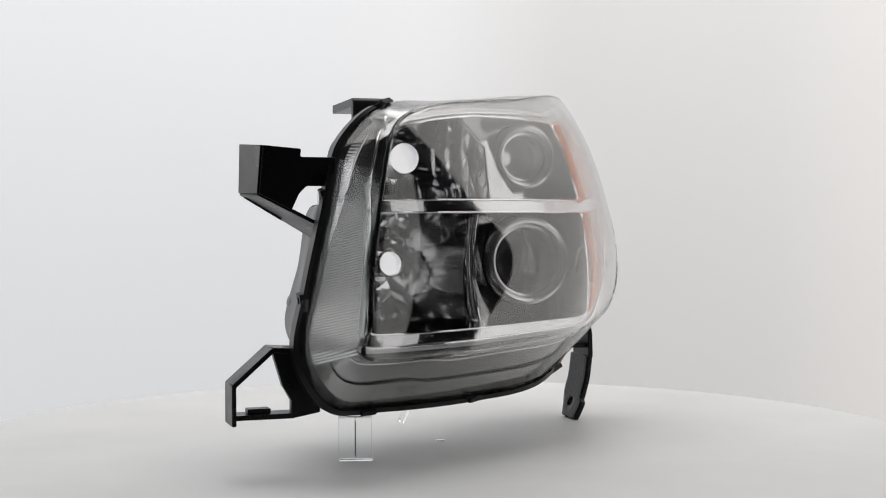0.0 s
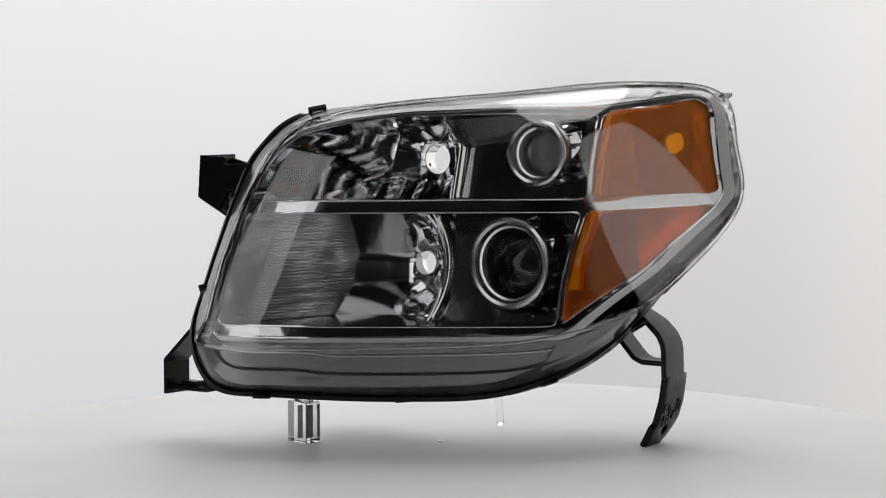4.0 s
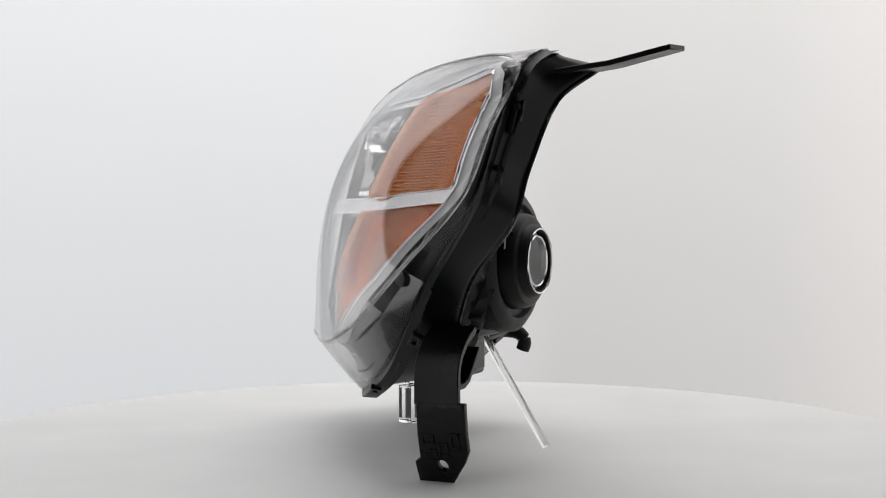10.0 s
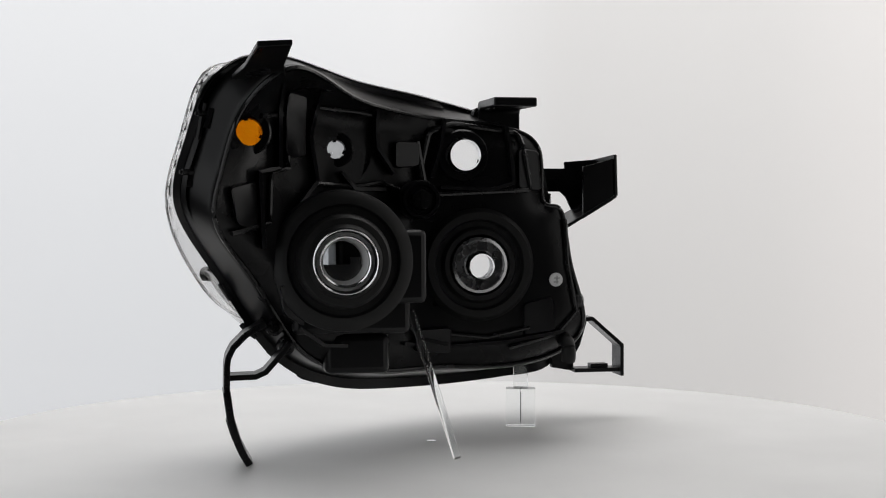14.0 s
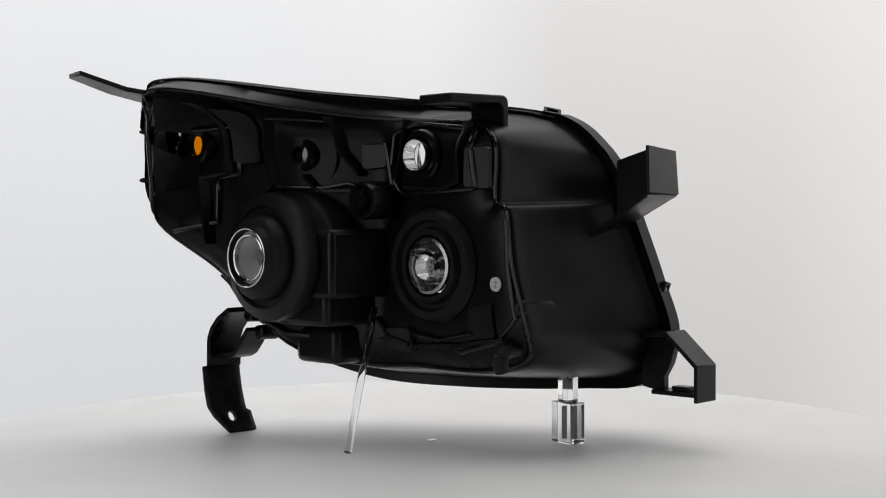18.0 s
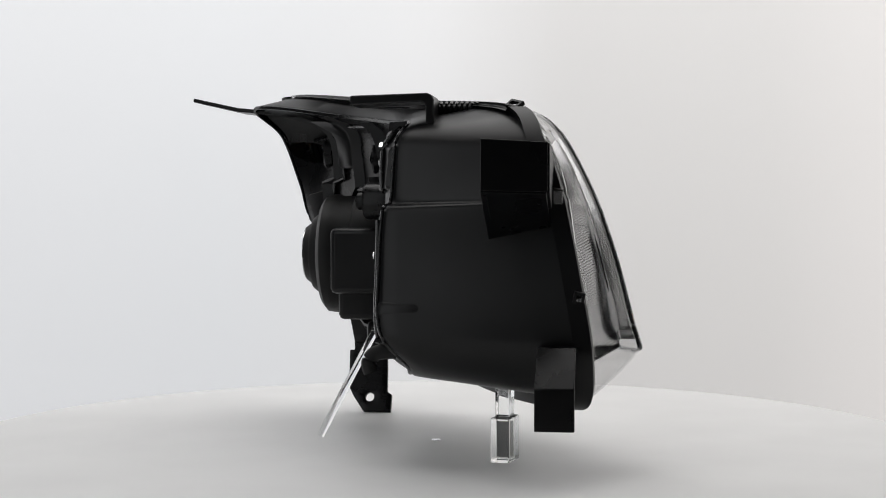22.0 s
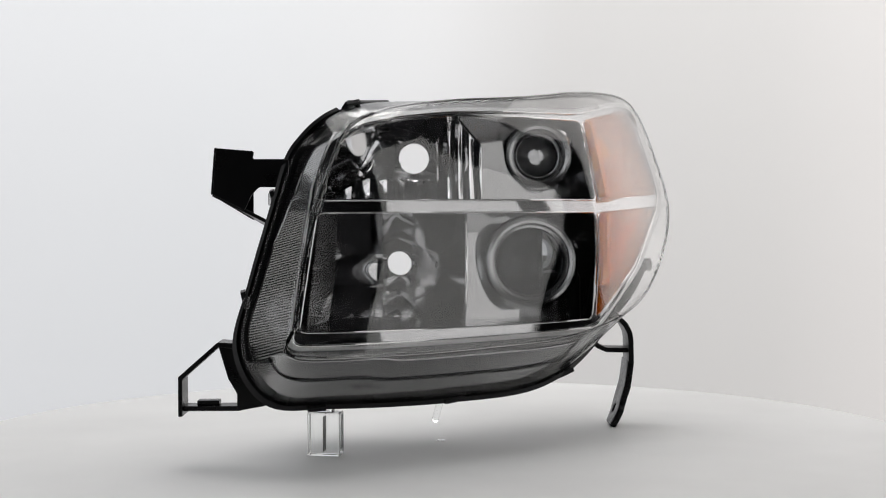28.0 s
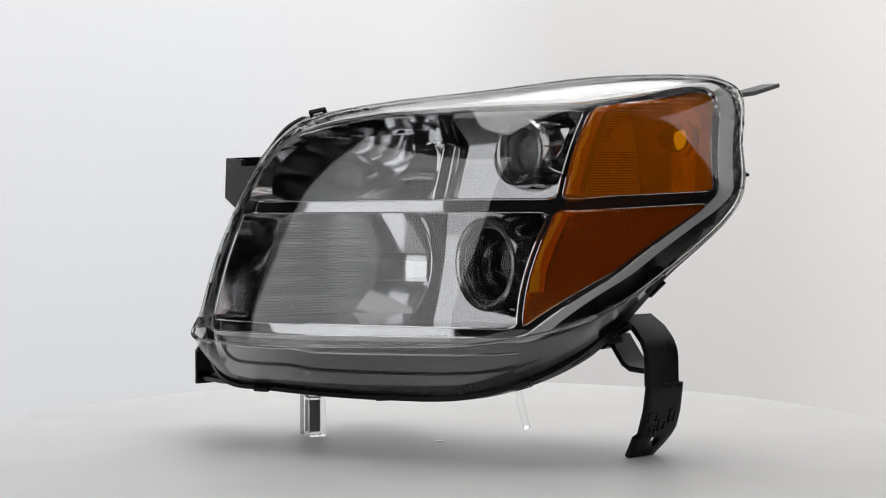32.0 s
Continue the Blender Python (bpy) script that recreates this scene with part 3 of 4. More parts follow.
            part("shroud_block", loft(rows, True, True), SMOKE, body)
        for k, a in enumerate(range(-60, 70, 22)):
            c, q = math.cos(radians(a)), math.sin(radians(a))
            rib_line = [(cx + (r + 0.4 + 0.5 * j) * c, y0 + 4 + 5 * j, cz + (r + 0.4 + 0.5 * j) * q) for j in range(7)]
            part("barrel_rib", tube(rib_line, 0.7, False, 6), CHROME, body)
    shield = part("bulb_shield", lathe([(0.1, 34), (9, 35), (13, 40), (14, 62)], 88, 163, 24, math.pi, 2 * math.pi), CHROME, headlight, "chrome bulb shield")
    part("shield_clip", box(96, 98, 30, 40, 156, 170), STEEL, shield)
    # fluted barrel at the inboard side of the lower chamber
    rows = []
    for k in range(209):
        z = 112.5 + 92.5 * k / 208
        rip = 0.8 * abs((z / 2.6) % 1.0 * 2 - 1)
        row = []
        for j in range(17):
            y = -102 - (203 - z) * 0.3 + (130 + (203 - z) * 0.3) * j / 16
            row.append((-92.5 + 0.085 * y + 0.075 * (z - 160) + rip + 4.0 * math.sin(math.pi * j / 16), y, z))
        rows.append(row)
    part("fluted_reflector", loft(rows, False), FLUTED, headlight, "horizontally ribbed chrome side wall", sharp=25)
    # amber corner lamps with dark chambers behind
    def amber_y(x, z):
        xl = float(np.interp(z, [110, 206, 217, 292], [141, 149, 150, 140])) + 7
        return max(lens_y(x, z) + 5.0, bezel_y(x, z) + 3 - 12 * math.exp(-((x - xl) / (4.0 if x < xl else 16.0)) ** 2))

    for name, loop, mat in (("amber_reflector", aus, AMBER), ("lower_amber_reflector", als, AMBER_DIM)):
        part(name, sheet(loop, [], amber_y, 4), mat, headlight, "amber ribbed plastic lens", solid=2.0, sharp=40)
        zs = [q[1] for q in loop]
        ribs, flank = [], []
        z0, z1 = min(zs) + 3, max(zs) - 3
        for k in range(int((z1 - z0) / 2.2)):
            z = z0 + k * 2.2
            xs = []
            for p, q in zip(loop, loop[1:] + loop[:1]):
                if (p[1] > z) != (q[1] > z):
                    xs.append(p[0] + (z - p[1]) / (q[1] - p[1]) * (q[0] - p[0]))
            xa, xb = min(xs) + 1.0, max(xs) - 3
            if xb - xa < 22:
                continue
            flank.append([(xa + e * 11, amber_y(xa + e * 11, z) - 1.2 - 0.5 * math.sin(e * math.pi), z) for e in (0, 0.3, 0.6, 1)])
            xa += 13
            xb = xa + (xb - xa) * 0.72
            if abs(z - 269) < 12 and name == "amber_reflector":
                xb = 160
            pts = [xa + (xb - xa) * j / 5 for j in range(6)]
            ribs.append(loft([[(x, amber_y(x, z) + 2.5, z - 0.45), (x, amber_y(x, z) + 3.8, z), (x, amber_y(x, z) + 2.5, z + 0.45)] for x in pts], True, True))
        lens = bpy.data.objects[name]
        part("amber_ribs", join(*ribs), AMBER_RIB, lens, "fine horizontal amber ribs")
        part("amber_flank", loft(flank, False), AMBER_EDGE, lens, "amber edge coloured bright for the light piped through it")
    rows = []
    for k in range(50):
        z = 219.5 + 1.45 * k
        edge = 150 - (z - 217) * 0.136
        row = []
        for j in range(9):
            e = j / 8
            y = bezel_y(edge + 9, z) + 5
            row.append((edge + 9 - 7 * e + (k % 2) * 0.7 - 1.5 * math.sin(math.pi * e), y + (106 - y) * e, z))
        rows.append(row)
    part("prism_plate", loft(rows, False), PRISM, bpy.data.objects["amber_reflector"], "finely ribbed bright wall behind the amber lens", sharp=20)
    hole = [circle(172, 269, 12)]

    def amb_depth(x, z):
        return max(bezel_y(x, z) + 9, float(np.interp(x, [140, 150, 168, 190], [103, 111, 127, 134])))
    chamber("turn_signal_chamber", aus, amb_depth, hole, MIRROR, "chrome chamber behind the amber lens")
    part("bulb_neck", lathe([(12.5, 131), (12.2, 137)], 172, 269, 40), MIRROR, headlight, "bright neck of the turn signal bulb")
    chamber("marker_chamber", als, lambda x, z: max(bezel_y(x, z) + 16, bezel_y(148, z) + 26 + (x - 150) * 1.0), [], SMOKE, "chrome chamber behind the lower amber lens")


build_inside()


def build_back():
    # big rubber boot of the projector, with its steel ring
    boot = part("rubber_boot", lathe([(57, 60), (59, 64), (59, 86), (56, 89), (56, 104), (58, 108), (57, 117), (52, 121), (46, 122), (44, 118), (39, 118), (37.5, 129), (35, 132), (30, 133), (28.5, 137), (27, 139), (24, 139), (23.5, 128)], 96, 167, 64), RUBBER, headlight, "black rubber boot round the projector socket")
    part("socket_ring", lathe([(26.2, 138), (26.3, 140), (25.6, 140.5), (24.9, 140), (24.8, 138)], 96, 167, 64), STEEL, boot, "bright steel ring")
    part("socket_ring", lathe([(20.8, 134), (20.9, 137.5), (20, 138.2), (19.0, 137.5), (18.8, 133)], 96, 167, 64), STEEL, boot, "bright steel ring")
    part("bulb_cup", lathe([(23.6, 133), (20.5, 134), (19.2, 134), (18.6, 124), (16.5, 118), (16, 104), (16, 60)], 96, 167, 40), SILVER, boot, "pale metal cup inside the socket")
    part("bulb_holder", join(box(80, 112, 112, 113.5, 150, 164), box(82, 90, 112, 114, 164, 170)), SATIN, boot, "grey beam cut-off shield")
    part("mount_box", join(box(25, 100, 30, 103, 131, 192), box(38, 136, 36, 98, 106, 150)), BLACK_SATIN, headlight, "square moulding beside the boot", bevel=5)
    # second bulb socket
    boot2 = part("rubber_boot", lathe([(49, 28), (50, 36), (46, 42), (40, 42), (38, 37), (34, 37), (31, 43), (27, 43), (26, 36), (24, 34)], -32, 160, 64), RUBBER, headlight, "ribbed rubber boot round the bulb socket")
    part("bulb_plate", lathe([(24.5, 40), (24.5, 43), (22, 44), (21, 41), (14, 41), (12.5, 43), (11.5, 40), (11.5, 30)], -32, 160, 64), DARK_STEEL, boot2, "stamped steel bulb plate")
    for a in (40, 150, 260):
        c, s = math.cos(radians(a)), math.sin(radians(a))
        part("plate_screw", lathe([(0.1, 48), (3.2, 48), (3.5, 46), (3.5, 41)], -32 + 18 * c, 160 + 18 * s, 12), STEEL, boot2)
    for cx, cz, r, y in ((-18, 256, 16, 38), (97, 259, 8, 73), (172, 269, 11, 137)):
        part("bulb_collar", lathe([(r + 7, y - 8), (r + 7, y - 1), (r + 5.5, y + 1), (r, y + 1), (r - 0.5, y - 2), (r - 0.5, y - 6)], cx, cz, 40), BLACK, headlight, "moulded collar of a bulb opening")
        for a in (80, 200, 320):
            c, k = math.cos(radians(a)), math.sin(radians(a))
            ring = [(cx + rr * c - ww * k, y - 1, cz + rr * k + ww * c) for rr, ww in ((r - 2, 1.5), (r + 1, 1.5), (r + 1, -1.5), (r - 2, -1.5))]
            part("bayonet_tab", prism(ring, (0, 1.5, 0)), BLACK, headlight)
    adj = part("adjuster_cap", lathe([(17, 40), (17, 66), (15.5, 69), (13, 69), (12, 66), (9, 66), (8, 75), (0.1, 76)], 24, 217, 32), BLACK, headlight, "round adjuster screw cap")
    part("screw_cross", join(box(22.8, 25.2, 75, 77, 211, 223), box(18, 30, 75, 77, 215.8, 218.2)), BLACK_SATIN, adj)
    part("sticker", lathe([(0.1, 35.2), (6, 35.2), (6.2, 34)], -103, 146, 24), STICKER, headlight, "small round pale sticker")
    part("sticker_mark", join(box(-104.2, -103.2, 35.1, 35.5, 142.5, 149.5), box(-106, -101, 35.1, 35.5, 147, 148), box(-105, -100.5, 35.1, 35.5, 143.5, 144.5)), PRINT, headlight)
    part("vent_elbow", tube(spline([(-113, 18, 92), (-113, 34, 90), (-113, 40, 82), (-113, 38, 74)], 5, False), 6.5, False, 14), RUBBER, headlight, "rubber breather elbow")


build_back()


def rib(path, drop, rise, thick=3.0, taper=0.0):
    """A moulded rib on the back wall along (x, z) points."""
    p = dense_open(path, 8)
    loops = []
    for i, q in enumerate(p):
        d = p[min(i + 1, len(p) - 1)] - p[max(i - 1, 0)]
        d /= np.linalg.norm(d)
        s = np.array((-d[1], d[0])) * thick / 2
        y = back_y(q[0], q[1])
        loops.append([(q[0] - s[0], y - drop, q[1] - s[1]), (q[0] - s[0] * (1 - taper), y + rise, q[1] - s[1] * (1 - taper)), (q[0] + s[0] * (1 - taper), y + rise, q[1] + s[1] * (1 - taper)), (q[0] + s[0], y - drop, q[1] + s[1])])
    return loft(loops, True, True)


def block(poly, drop, rise, r=4):
    """A raised moulded pad on the back wall with an (x, z) outline."""
    q = dense(rounded(poly, r, 3), 8)
    c = np.mean([np.array(k) for k in q], 0)
    lo = [(k[0], back_y(k[0], k[1]) - drop, k[1]) for k in q]
    hi = [(c[0] + (k[0] - c[0]) * 0.95, back_y(k[0], k[1]) + rise - 1.5, c[1] + (k[1] - c[1]) * 0.95) for k in q]
    top = [(c[0] + (k[0] - c[0]) * 0.9, back_y(k[0], k[1]) + rise, c[1] + (k[1] - c[1]) * 0.9) for k in q]
    v, f = loft([lo, hi, top], True)
    return v, f + [tuple(range(2 * len(q), 3 * len(q)))]


def build_mouldings():
    for path, rise in (([(146, 304), (146, 242), (163, 238), (160, 178)], 10), ([(112, 302), (120, 268), (114, 232), (128, 214)], 9), ([(62, 292), (60, 262), (44, 240)], 12),
                       ([(-2, 288), (2, 262), (10, 236)], 8), ([(52, 226), (80, 226), (92, 240)], 9), ([(-60, 284), (-64, 232), (-44, 226), (2, 228)], 6),
                       ([(-110, 100), (-60, 92), (0, 88), (34, 92)], 5), ([(34, 112), (20, 96), (-4, 90)], 8), ([(130, 112), (108, 96), (62, 92)], 8)):
        part("rib", rib(path, 4, rise, 4.5, 0.35), BLACK_SATIN, housing)
    for poly, rise in (([(-90, 262), (-68, 264), (-68, 226), (-92, 224)], 4), ([(20, 268), (44, 268), (44, 244), (20, 246)], 7), ([(124, 300), (142, 302), (142, 250), (124, 250)], 7),
                       ([(166, 232), (188, 226), (182, 196), (164, 190)], 5), ([(-100, 132), (-72, 126), (-72, 96), (-104, 100)], 3), ([(-8, 106), (26, 104), (26, 84), (-8, 82)], 7), ([(126, 140), (148, 150), (144, 124), (126, 112)], 10)):
        part("moulded_pad", block(poly, 4, rise), BLACK_SATIN, housing)
    # rounded edges of the stepped mouldings, glossy beads added to catch the light
    def bead(path, rise, r, closed=False):
        p = dense(rounded(path, 5, 4), 6) if closed else dense_open(path, 6)
        return tube([(q[0], back_y(q[0], q[1]) + rise, q[1]) for q in p], r, closed, 8)

    for path, rise, r, closed in (([(-9, 284), (-71, 277), (-80, 226), (5, 222), (20, 240), (12, 276)], 3.0, 2.4, True), ([(163, 281), (141, 285), (139, 242), (154, 238), (155, 198), (186, 190)], 3.5, 2.2, False),
                                  ([(23, 268), (16, 230)], 4, 3.0, False), ([(62, 288), (84, 290), (118, 292)], 4, 2.2, False), ([(-112, 200), (-114, 160), (-122, 118), (-104, 98), (-60, 86)], 1.5, 2.2, False),
                                  ([(40, 226), (56, 232), (76, 228), (118, 230)], 5, 2.4, False), ([(-2, 100), (-40, 96), (-78, 104)], 2.5, 2.0, False)):
        part("moulded_edge", bead(path, rise, r, closed), BLACK_EDGE, housing)
    part("corner_edge", tube([q * 0.985 + np.array((CX, q[1], CZ)) * 0.015 + np.array((0, 0.4, 0)) for q in rear[::2]], 1.9, True, 8), BLACK_EDGE, housing)
    part("lower_pad", box(52, 108, 36, 74, 70, 104), BLACK_SATIN, housing, bevel=6)
    # rounded finger moulding low on the inboard side
    turn = [radians(k * 20) for k in range(18)]
    path = [(-125, 36, 0.5), (-125.3, 34.5, 4.5), (-126, 31, 7), (-127, 26, 8), (-131, 0, 7), (-132, -10, 5), (-133, -18, 2)]
    part("side_finger", loft([[(x + 2 + r * 0.85 * math.cos(a), y - 2, 126 + r * 1.1 * math.sin(a)) for a in turn] for x, y, r in path], True, True), BLACK_SATIN, housing)
    for x, y, z in ((-133, -118, 217), (-152, -136, 134)):
        part("clip_lug", box(x - 5, x + 1, y - 3, y + 4, z - 5, z + 5), TAB, housing, "clear lug in a clip", bevel=0.8)
    # wiring grommets beside the projector boot
    for x, y, z in ((150, 88, 112), (140, 84, 96), (158, 92, 140)):
        part("screw_boss", lathe([(0.1, y + 10), (3, y + 10), (4, y + 8), (6.5, y + 7), (7.5, y - 12)], x, z, 20), BLACK, housing)
    # snap clips round the seam
    for x, y, z, tx, ty, tz in ((-102, -121, 46, 1, .5, 0), (11, -63, 43, 1, .6, .1), (118, 2, 58, .8, .5, .3), (-74, -78, 298, .7, .7, .2),
                                (-136, -116, 217, -.25, -.2, 1), (-158, -134, 135, -.2, -.2, 1), (205, 165, 279, -.3, .1, 1), (219, 154, 234, -.2, 0, 1), (172, 66, 106, .6, .6, .5)):
        t = Vector((tx, ty, tz)).normalized()
        c = Vector((x, y, z))
        c += (Vector((CX, y, CZ)) - c).normalized() * 2.5
        out = (c - Vector((CX, y + 6, CZ))).normalized()
        out = (out - t * out.dot(t)).normalized()
        b = t.cross(out)
        geo = []
        for u, w, du, dw in ((-6.5, 0, 1.5, 4), (6.5, 0, 1.5, 4), (0, 3.2, 8, 1.3), (0, -3.2, 8, 1.3)):
            m = c + t * u + b * w
            geo.append(prism([tuple(m + t * a + b * e) for a, e in ((-du, -dw), (du, -dw), (du, dw), (-du, dw))], tuple(out * 4)))
        part("seam_clip", join(*geo), BLACK, housing, bevel=0.5)
    # pegs standing out of the outboard edge, and the black plug behind the lens corner
    for x, y, z in ((204, 165, 281), (216, 157, 237)):
        part("edge_peg", join(tube([(x - 8, y - 3, z), (x + 2, y + 1, z), (x + 7, y + 3.5, z)], 2.4, False, 10), tube([(x + 7, y + 3.5, z), (x + 9, y + 4.5, z)], 1.5, False, 10)), BLACK, housing, bevel=0.4)
    part("edge_rail", tube([(206, 166, 289), (209, 164, 273), (211, 162, 262)], 2.6, False, 8), BLACK_SATIN, housing)
    plug = circle(0, 0, 1.0, 20)
    part("lens_plug", loft([[(206 + 4 * q[0] + n[0], 71 + 6 * q[0] + n[1], 156 + 6 * q[1]) for q in plug] for n in ((0, 0), (-4, 3))], True, True), BLACK, headlight, "black oval plug at the lens corner")
    # row of small mouldings along the underside of the rim
    for u in np.arange(0.4, 5.2, 0.45):
        f = flange[int(u * PER)]
        d = flange[int(u * PER) + 1] - flange[int(u * PER) - 1]
        d /= np.linalg.norm(d)
        k = 6 if int(u * 20) % 2 else 9
        part("rim_lug", tube([f - d * k + np.array((0, 3, -2.2)), f + d * k + np.array((0, 3, -2.2))], 2.0, False, 6), BLACK, housing)
    # clear locating tabs inside the lower skirt and the moulded marking on the trim
    for x, y, z in ((-58, -106, 64), (59, -36, 63)):
        tab = part("locating_tab", join(turned_box_mm(x, y, 26, 6, z - 5, z - 2, 31), turned_box_mm(x - 5, y - 2, 6, 5, z - 2, z + 7, 31), turned_box_mm(x + 6, y + 3, 8, 5, z - 2, z + 9, 31)), TAB, headlight, "clear moulded locating tab", bevel=0.8)
    bars = []
    for k in range(15):
        x = -76 + k * 2.5
        z = 101.5
        y = bezel_y(x, z) - 0.5
        bars.append(prism([(x, y, z - 1.6), (x + (1.7 if k % 4 else 1.0), y + 0.8, z - 1.6), (x + (1.7 if k % 4 else 1.0), y + 0.8, z + 1.6), (x, y, z + 1.6)], (0.1, -0.4, 0)))
    part("moulded_marking", join(*bars), PRINT, headlight)


def turned_box_mm(cx, cy, w, d, z0, z1, deg):
    c, s = math.cos(radians(deg)), math.sin(radians(deg))
    q = [(cx + c * a - s * b, cy + s * a + c * b, (z0 + z1) / 2) for a, b in ((-w / 2, -d / 2), (w / 2, -d / 2), (w / 2, d / 2), (-w / 2, d / 2))]
    return prism(q, (0, 0, z1 - z0))


build_mouldings()


def build_brackets():
    # upper inboard bracket: an open box with an arm to the rim
    front = rounded([(-181, 259), (-150, 256.5), (-151, 250), (-122, 250), (-122, 227), (-146, 227), (-152, 221), (-158, 208), (-184, 221)], 1.5, 2)
    side = part("side_bracket", prism([(x, -112, z) for x, z in front], (0, 3, 0)), BLACK, headlight, "black moulded side bracket", bevel=0.6)
    part("outer_plate", prism([(-188, -61, 262), (-181, -112, 259), (-184, -112, 221), (-189, -61, 222)], (3, 0.4, 0)), BLACK, side, bevel=0.6)
    part("sloped_plate", prism([(-189, -61, 222), (-184, -111, 221), (-158, -111, 208), (-126, -111, 192), (-122, -61, 182)], (-1.5, 0, -2.6)), BLACK, side, bevel=0.6)
    part("inner_web", prism([(-186, -64, 258), (-186, -64, 218), (-156, -64, 200), (-156, -64, 250)], (0, 3, 0)), BLACK, side)
    # lower inboard bracket: a bent strap and a web
    strap = [(-150, 100), (-178, 102), (-210, 74), (-210, 42), (-206.5, 42), (-206.5, 72), (-177, 98), (-150, 95)]
    foot = part("foot_bracket", prism([(x, -118, z) for x, z in strap], (0, 30, 0)), BLACK, headlight, "black moulded lower bracket", bevel=0.8)
    part("bracket_web", prism([(x, -126, z) for x, z in [(-140, 100), (-178, 99), (-170, 72), (-163, 60), (-163, 46), (-140, 50)]], (0, 8, 0)), BLACK, foot, bevel=0.8)
    part("shelf", join(prism([(x, -118, z) for x, z in [(-207, 50), (-207, 46), (-160, 46), (-160, 50)]], (0, 22, 0)), box(-196, -178, -124, -112, 50, 54)), BLACK, foot, bevel=0.6)
    # outboard leg: a bent strap with a strut, and a foot plate on the turntable
    def strap(path, thick, y0, y1):
        p = [np.array(q, float) for q in path]
        near, far = [], []
        for i in range(len(p)):
            d = p[min(i + 1, len(p) - 1)] - p[max(i - 1, 0)]
            d /= np.linalg.norm(d)
            k = np.array((-d[1], d[0])) * thick / 2
            near.append(p[i] + k)
            far.append(p[i] - k)
        loops = [[(a[0], y0, a[1]), (a[0], y1, a[1]), (b[0], y1, b[1]), (b[0], y0, b[1])] for a, b in zip(near, far)]
        return loft(loops, True, True)

    def leg_x(z):
        return float(np.interp(z, [0, 10, 20, 40, 62], [170.5, 176, 180.5, 186.5, 189.5]))
    leg_out = dense([(77, 63), (117, 63), (117, 26), (112, 16), (100, 1), (71, 0), (71, 17), (76, 20)], 6)
    v, f = sheet(leg_out, [circle(94, 14.5, 4.6, 20)], lambda y, z: 0.0, 6)
    leg = part("leg_bracket", ([(leg_x(z), y, z) for y, _, z in v], f), BLACK, headlight, "black moulded foot plate standing on the turntable", solid=6, bevel=0.8)
    part("leg_strap", strap([(158, 117), (174, 108), (184, 98), (188, 90), (189, 84), (189.5, 61)], 5, 75, 112), BLACK, headlight, "bent black strap of the leg", bevel=0.8)
    part("leg_strut", strap([(188, 73), (166, 73.5), (158, 77), (150, 86), (138, 100)], 4.5, 79, 106), BLACK, headlight, "short black strut of the leg", bevel=0.8)
    for y0, y1, z0, z1 in ((80, 90, 30, 38), (93, 101, 22, 32), (104, 111, 28, 40), (84, 91, 17, 26)):
        part("leg_pocket", join(*[prism([(leg_x(zb) + 3.4, ya, zb), (leg_x(zb) + 3.4, yb, zb), (leg_x(zt) + 3.4, yb, zt), (leg_x(zt) + 3.4, ya, zt)], (1.2, 0, 0)) for ya, yb, zb, zt in
                                  ((y0, y1, z0, z0 + 1.2), (y0, y1, z1 - 1.2, z1), (y0, y0 + 1.2, z0, z1), (y1 - 1.2, y1, z0, z1))]), BLACK_SATIN, leg)
    # top mounting tab
    t = [(146, 190, 309), (186, 186, 307), (178, 225, 312), (171, 268, 322), (147, 272, 323), (150, 225, 313)]
    part("mounting_tab", prism(t, (0, 0, 4)), BLACK, headlight, "long flat mounting tab", bevel=0.8)
    # top bracket: a slotted plate folded down at the front, with its adjuster screw
    prof = [(-10, 279), (-10, 301), (-8.5, 305), (-4.5, 307), (62, 305.5), (62, 297.5), (2, 299.5), (-1.5, 298), (-3, 295), (-3, 279)]
    top = part("top_bracket", prism([(-60, y, z) for y, z in prof], (38, 0, 0)), BLACK_SATIN, headlight, "black folded top bracket plate", bevel=1.2)
    part("slot", prism([(-44 + 3 * math.cos(a), 30 + 14 * math.sin(a), 297.2) for a in np.linspace(0, 2 * math.pi, 21)[:-1]], (0, 0, -0.8)), BLACK, top)
    screw = part("adjuster_screw", tube([(-44, -8, 295), (-46, -50, 295)], 4.2, False, 14), BLACK, headlight, "black threaded adjuster screw")
    for k in range(8):
        y = -12 - k * 4.5
        part("thread", tube([(-44 + 6.2 * math.cos(a), y, 295 + 6.2 * math.sin(a)) for a in np.linspace(0, 2 * math.pi, 17)[:-1]], 1.3, True, 6), BLACK_EDGE, screw)


build_brackets()

# ---- turntable and supports ----
turntable = tagged(new("turntable"), "round matt white turntable top under the headlight", "turntable")
loops = []
for r, z in ((0.1, 0), (150, 0), (300, 0), (420, 0), (452.5, 0), (455, -2), (455, -18), (452, -20), (0.1, -20)):
    loops.append([(r * math.cos(2 * math.pi * i / 160), r * math.sin(2 * math.pi * i / 160), z) for i in range(160)])
part("disc", loft(loops), WHITE, turntable, "smooth white disc")
hole_loops = [[(4.5 + r * math.cos(2 * math.pi * i / 20), 0.6 + r * math.sin(2 * math.pi * i / 20), z) for i in range(20)] for r, z in ((4.2, 0.05), (4.0, 0.4), (2.6, 0.5), (0.1, 0.3))]
part("centre_screw", loft(hole_loops), STEEL, turntable, "small flat centre screw")

STAND_X, STAND_Y = -95.5, -71.0
stand = tagged(new("acrylic_stand"), "small clear acrylic block stand under the headlight", "stand")


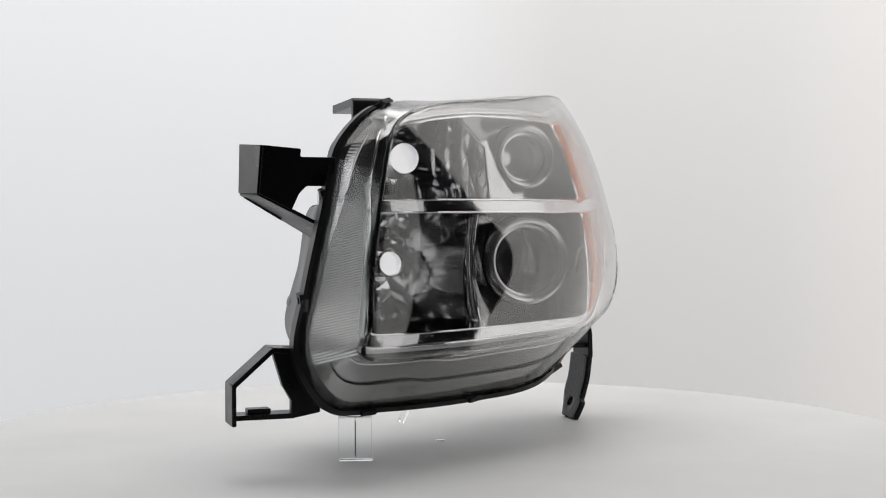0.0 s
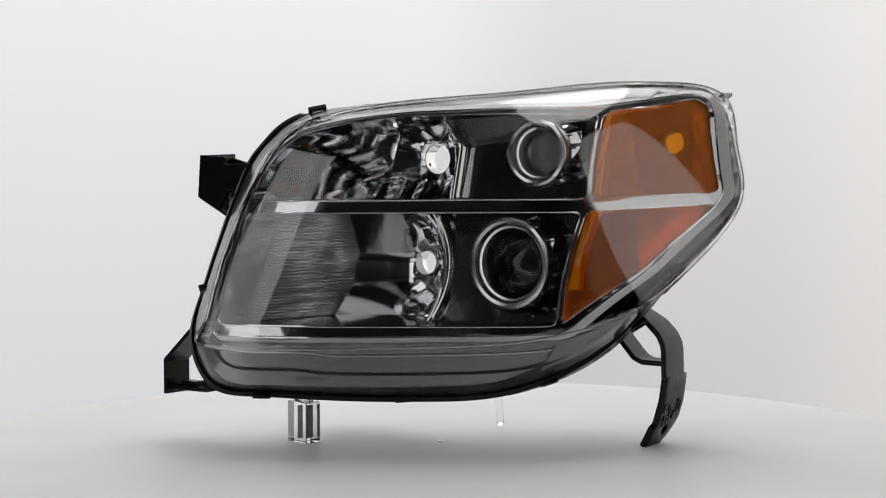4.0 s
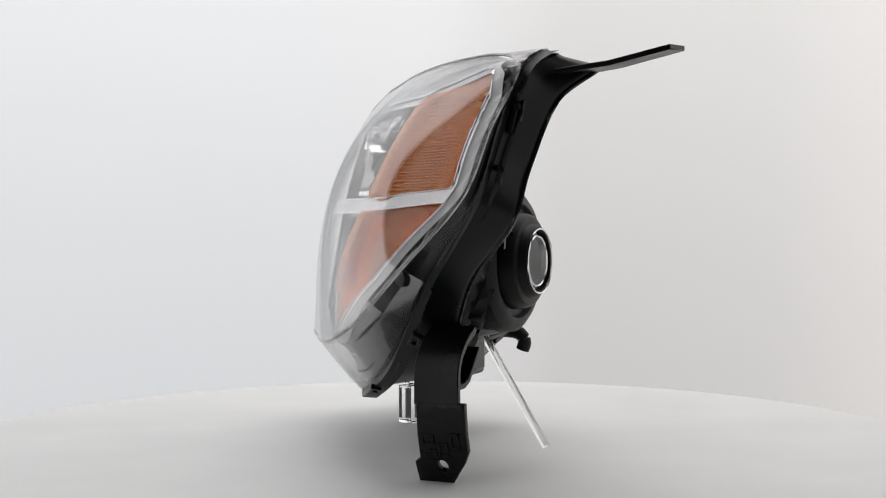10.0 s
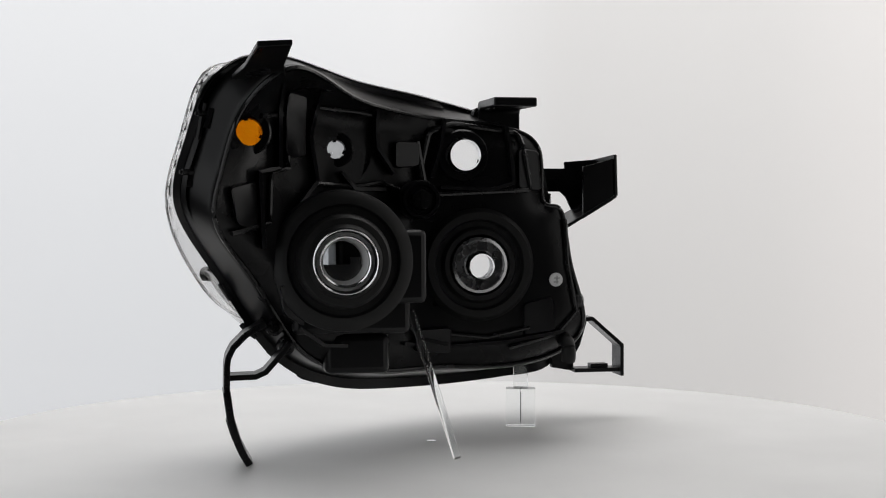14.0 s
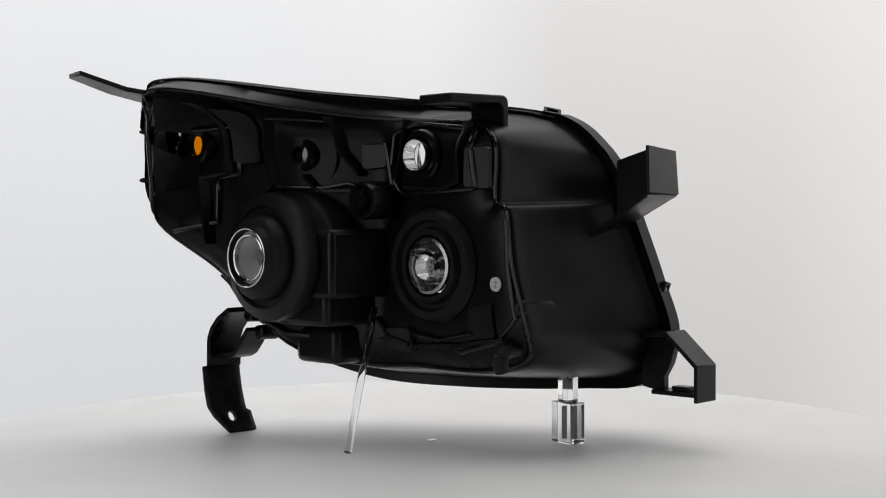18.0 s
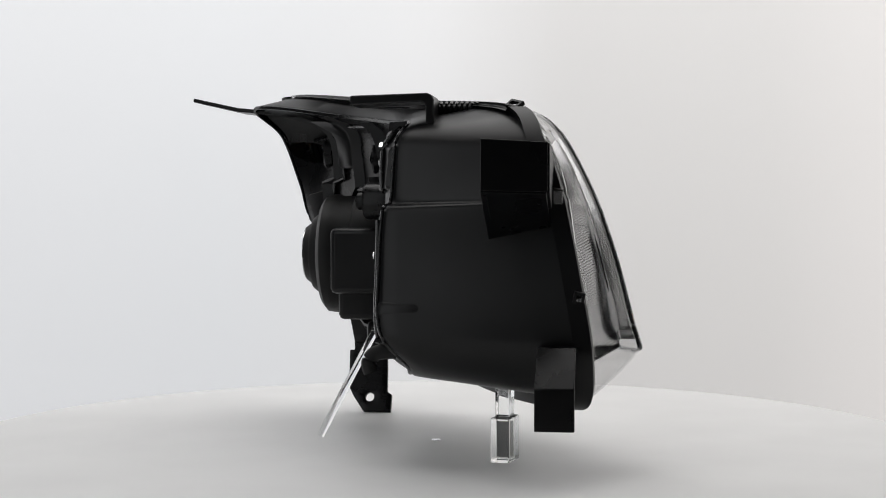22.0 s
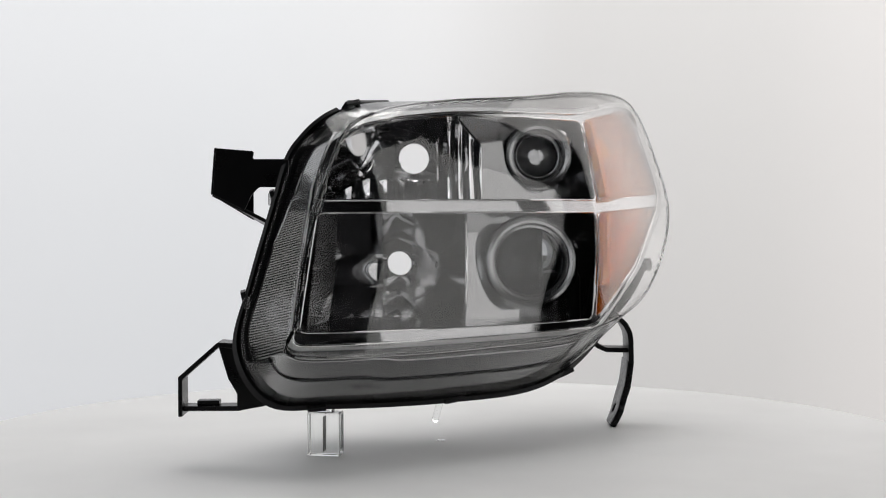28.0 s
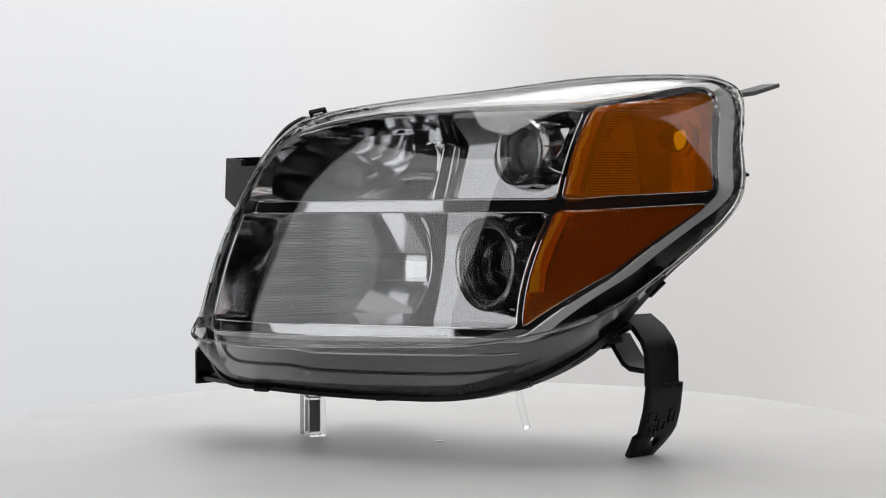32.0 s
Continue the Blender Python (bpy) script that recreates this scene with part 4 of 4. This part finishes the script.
part("base_block", turned_box_mm(STAND_X, STAND_Y, 28, 16, 0.2, 37, -13), ACRYLIC, stand, bevel=0.8)
part("upper_block", turned_box_mm(STAND_X, STAND_Y, 14, 12.5, 37.2, 62, -13), ACRYLIC, stand, bevel=0.8)
part("divider_plate", turned_box_mm(STAND_X, STAND_Y, 0.8, 11, 4, 33.5, -13), GREY_PLATE, stand, "thin grey plate set in the middle of the block")
for block in stand.children:
    block.visible_shadow = False
rod = mesh_object("acrylic_rod", *tube([(1, 107, 2.5), (30, 48, 121)], 3.4, False, 16), ACRYLIC)
rod.visible_shadow = False
tagged(rod, "slim clear acrylic prop rod leaning under the headlight", "rod")

# ---- the studio round the turntable ----
R = 1.9


def wall_strip(name, pts, z0, z1, mat, label):
    v = [(x, y, z0) for x, y in pts] + [(x, y, z1) for x, y in pts]
    n = len(pts)
    ob = mesh_object(name, v, [(i, i + 1, n + i + 1, n + i) for i in range(n - 1)], mat, None, "", 60, 1.0)
    s = ob.modifiers.new("thickness", "SOLIDIFY")
    s.thickness = 0.01
    return tagged(ob, label, "wall", kind="structure")


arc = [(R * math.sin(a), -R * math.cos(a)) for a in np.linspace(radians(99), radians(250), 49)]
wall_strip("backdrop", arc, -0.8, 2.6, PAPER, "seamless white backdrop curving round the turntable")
wall_strip("wall_studio", [(3.2, -2.6), (-3.2, -2.6), (-3.2, 2.6), (3.2, 2.6), (3.2, -2.6)], -0.8, 2.8, DARK, "dark studio wall around the set")
flo = mesh_object("floor", [(-3.3, -2.7, -0.8), (3.3, -2.7, -0.8), (3.3, 2.7, -0.8), (-3.3, 2.7, -0.8)], [(0, 1, 2, 3)], DARK, None, "", 60, 1.0)
tagged(flo, "dark studio floor", "floor", kind="structure")
cei = mesh_object("ceiling", [(-3.3, -2.7, 2.8), (3.3, -2.7, 2.8), (3.3, 2.7, 2.8), (-3.3, 2.7, 2.8)], [(0, 1, 2, 3)], DARK, None, "", 60, 1.0)
tagged(cei, "dark studio ceiling", "ceiling", kind="structure")
pedestal = mesh_object("pedestal", *loft([[(r * math.cos(2 * math.pi * i / 48), r * math.sin(2 * math.pi * i / 48), z) for i in range(48)] for r, z in ((200, -800), (200, -780), (60, -770), (60, -22))]), WHITE)
tagged(pedestal, "white pedestal under the turntable", "pedestal")


def motions():
    rows = [(t * 0.5, pose(0, 0, 0, 0, 0, -13.494 * (t * 0.5 - 1.4))) for t in range(65)]
    for thing in (headlight, turntable, stand, rod):
        walk(thing, rows)


motions()
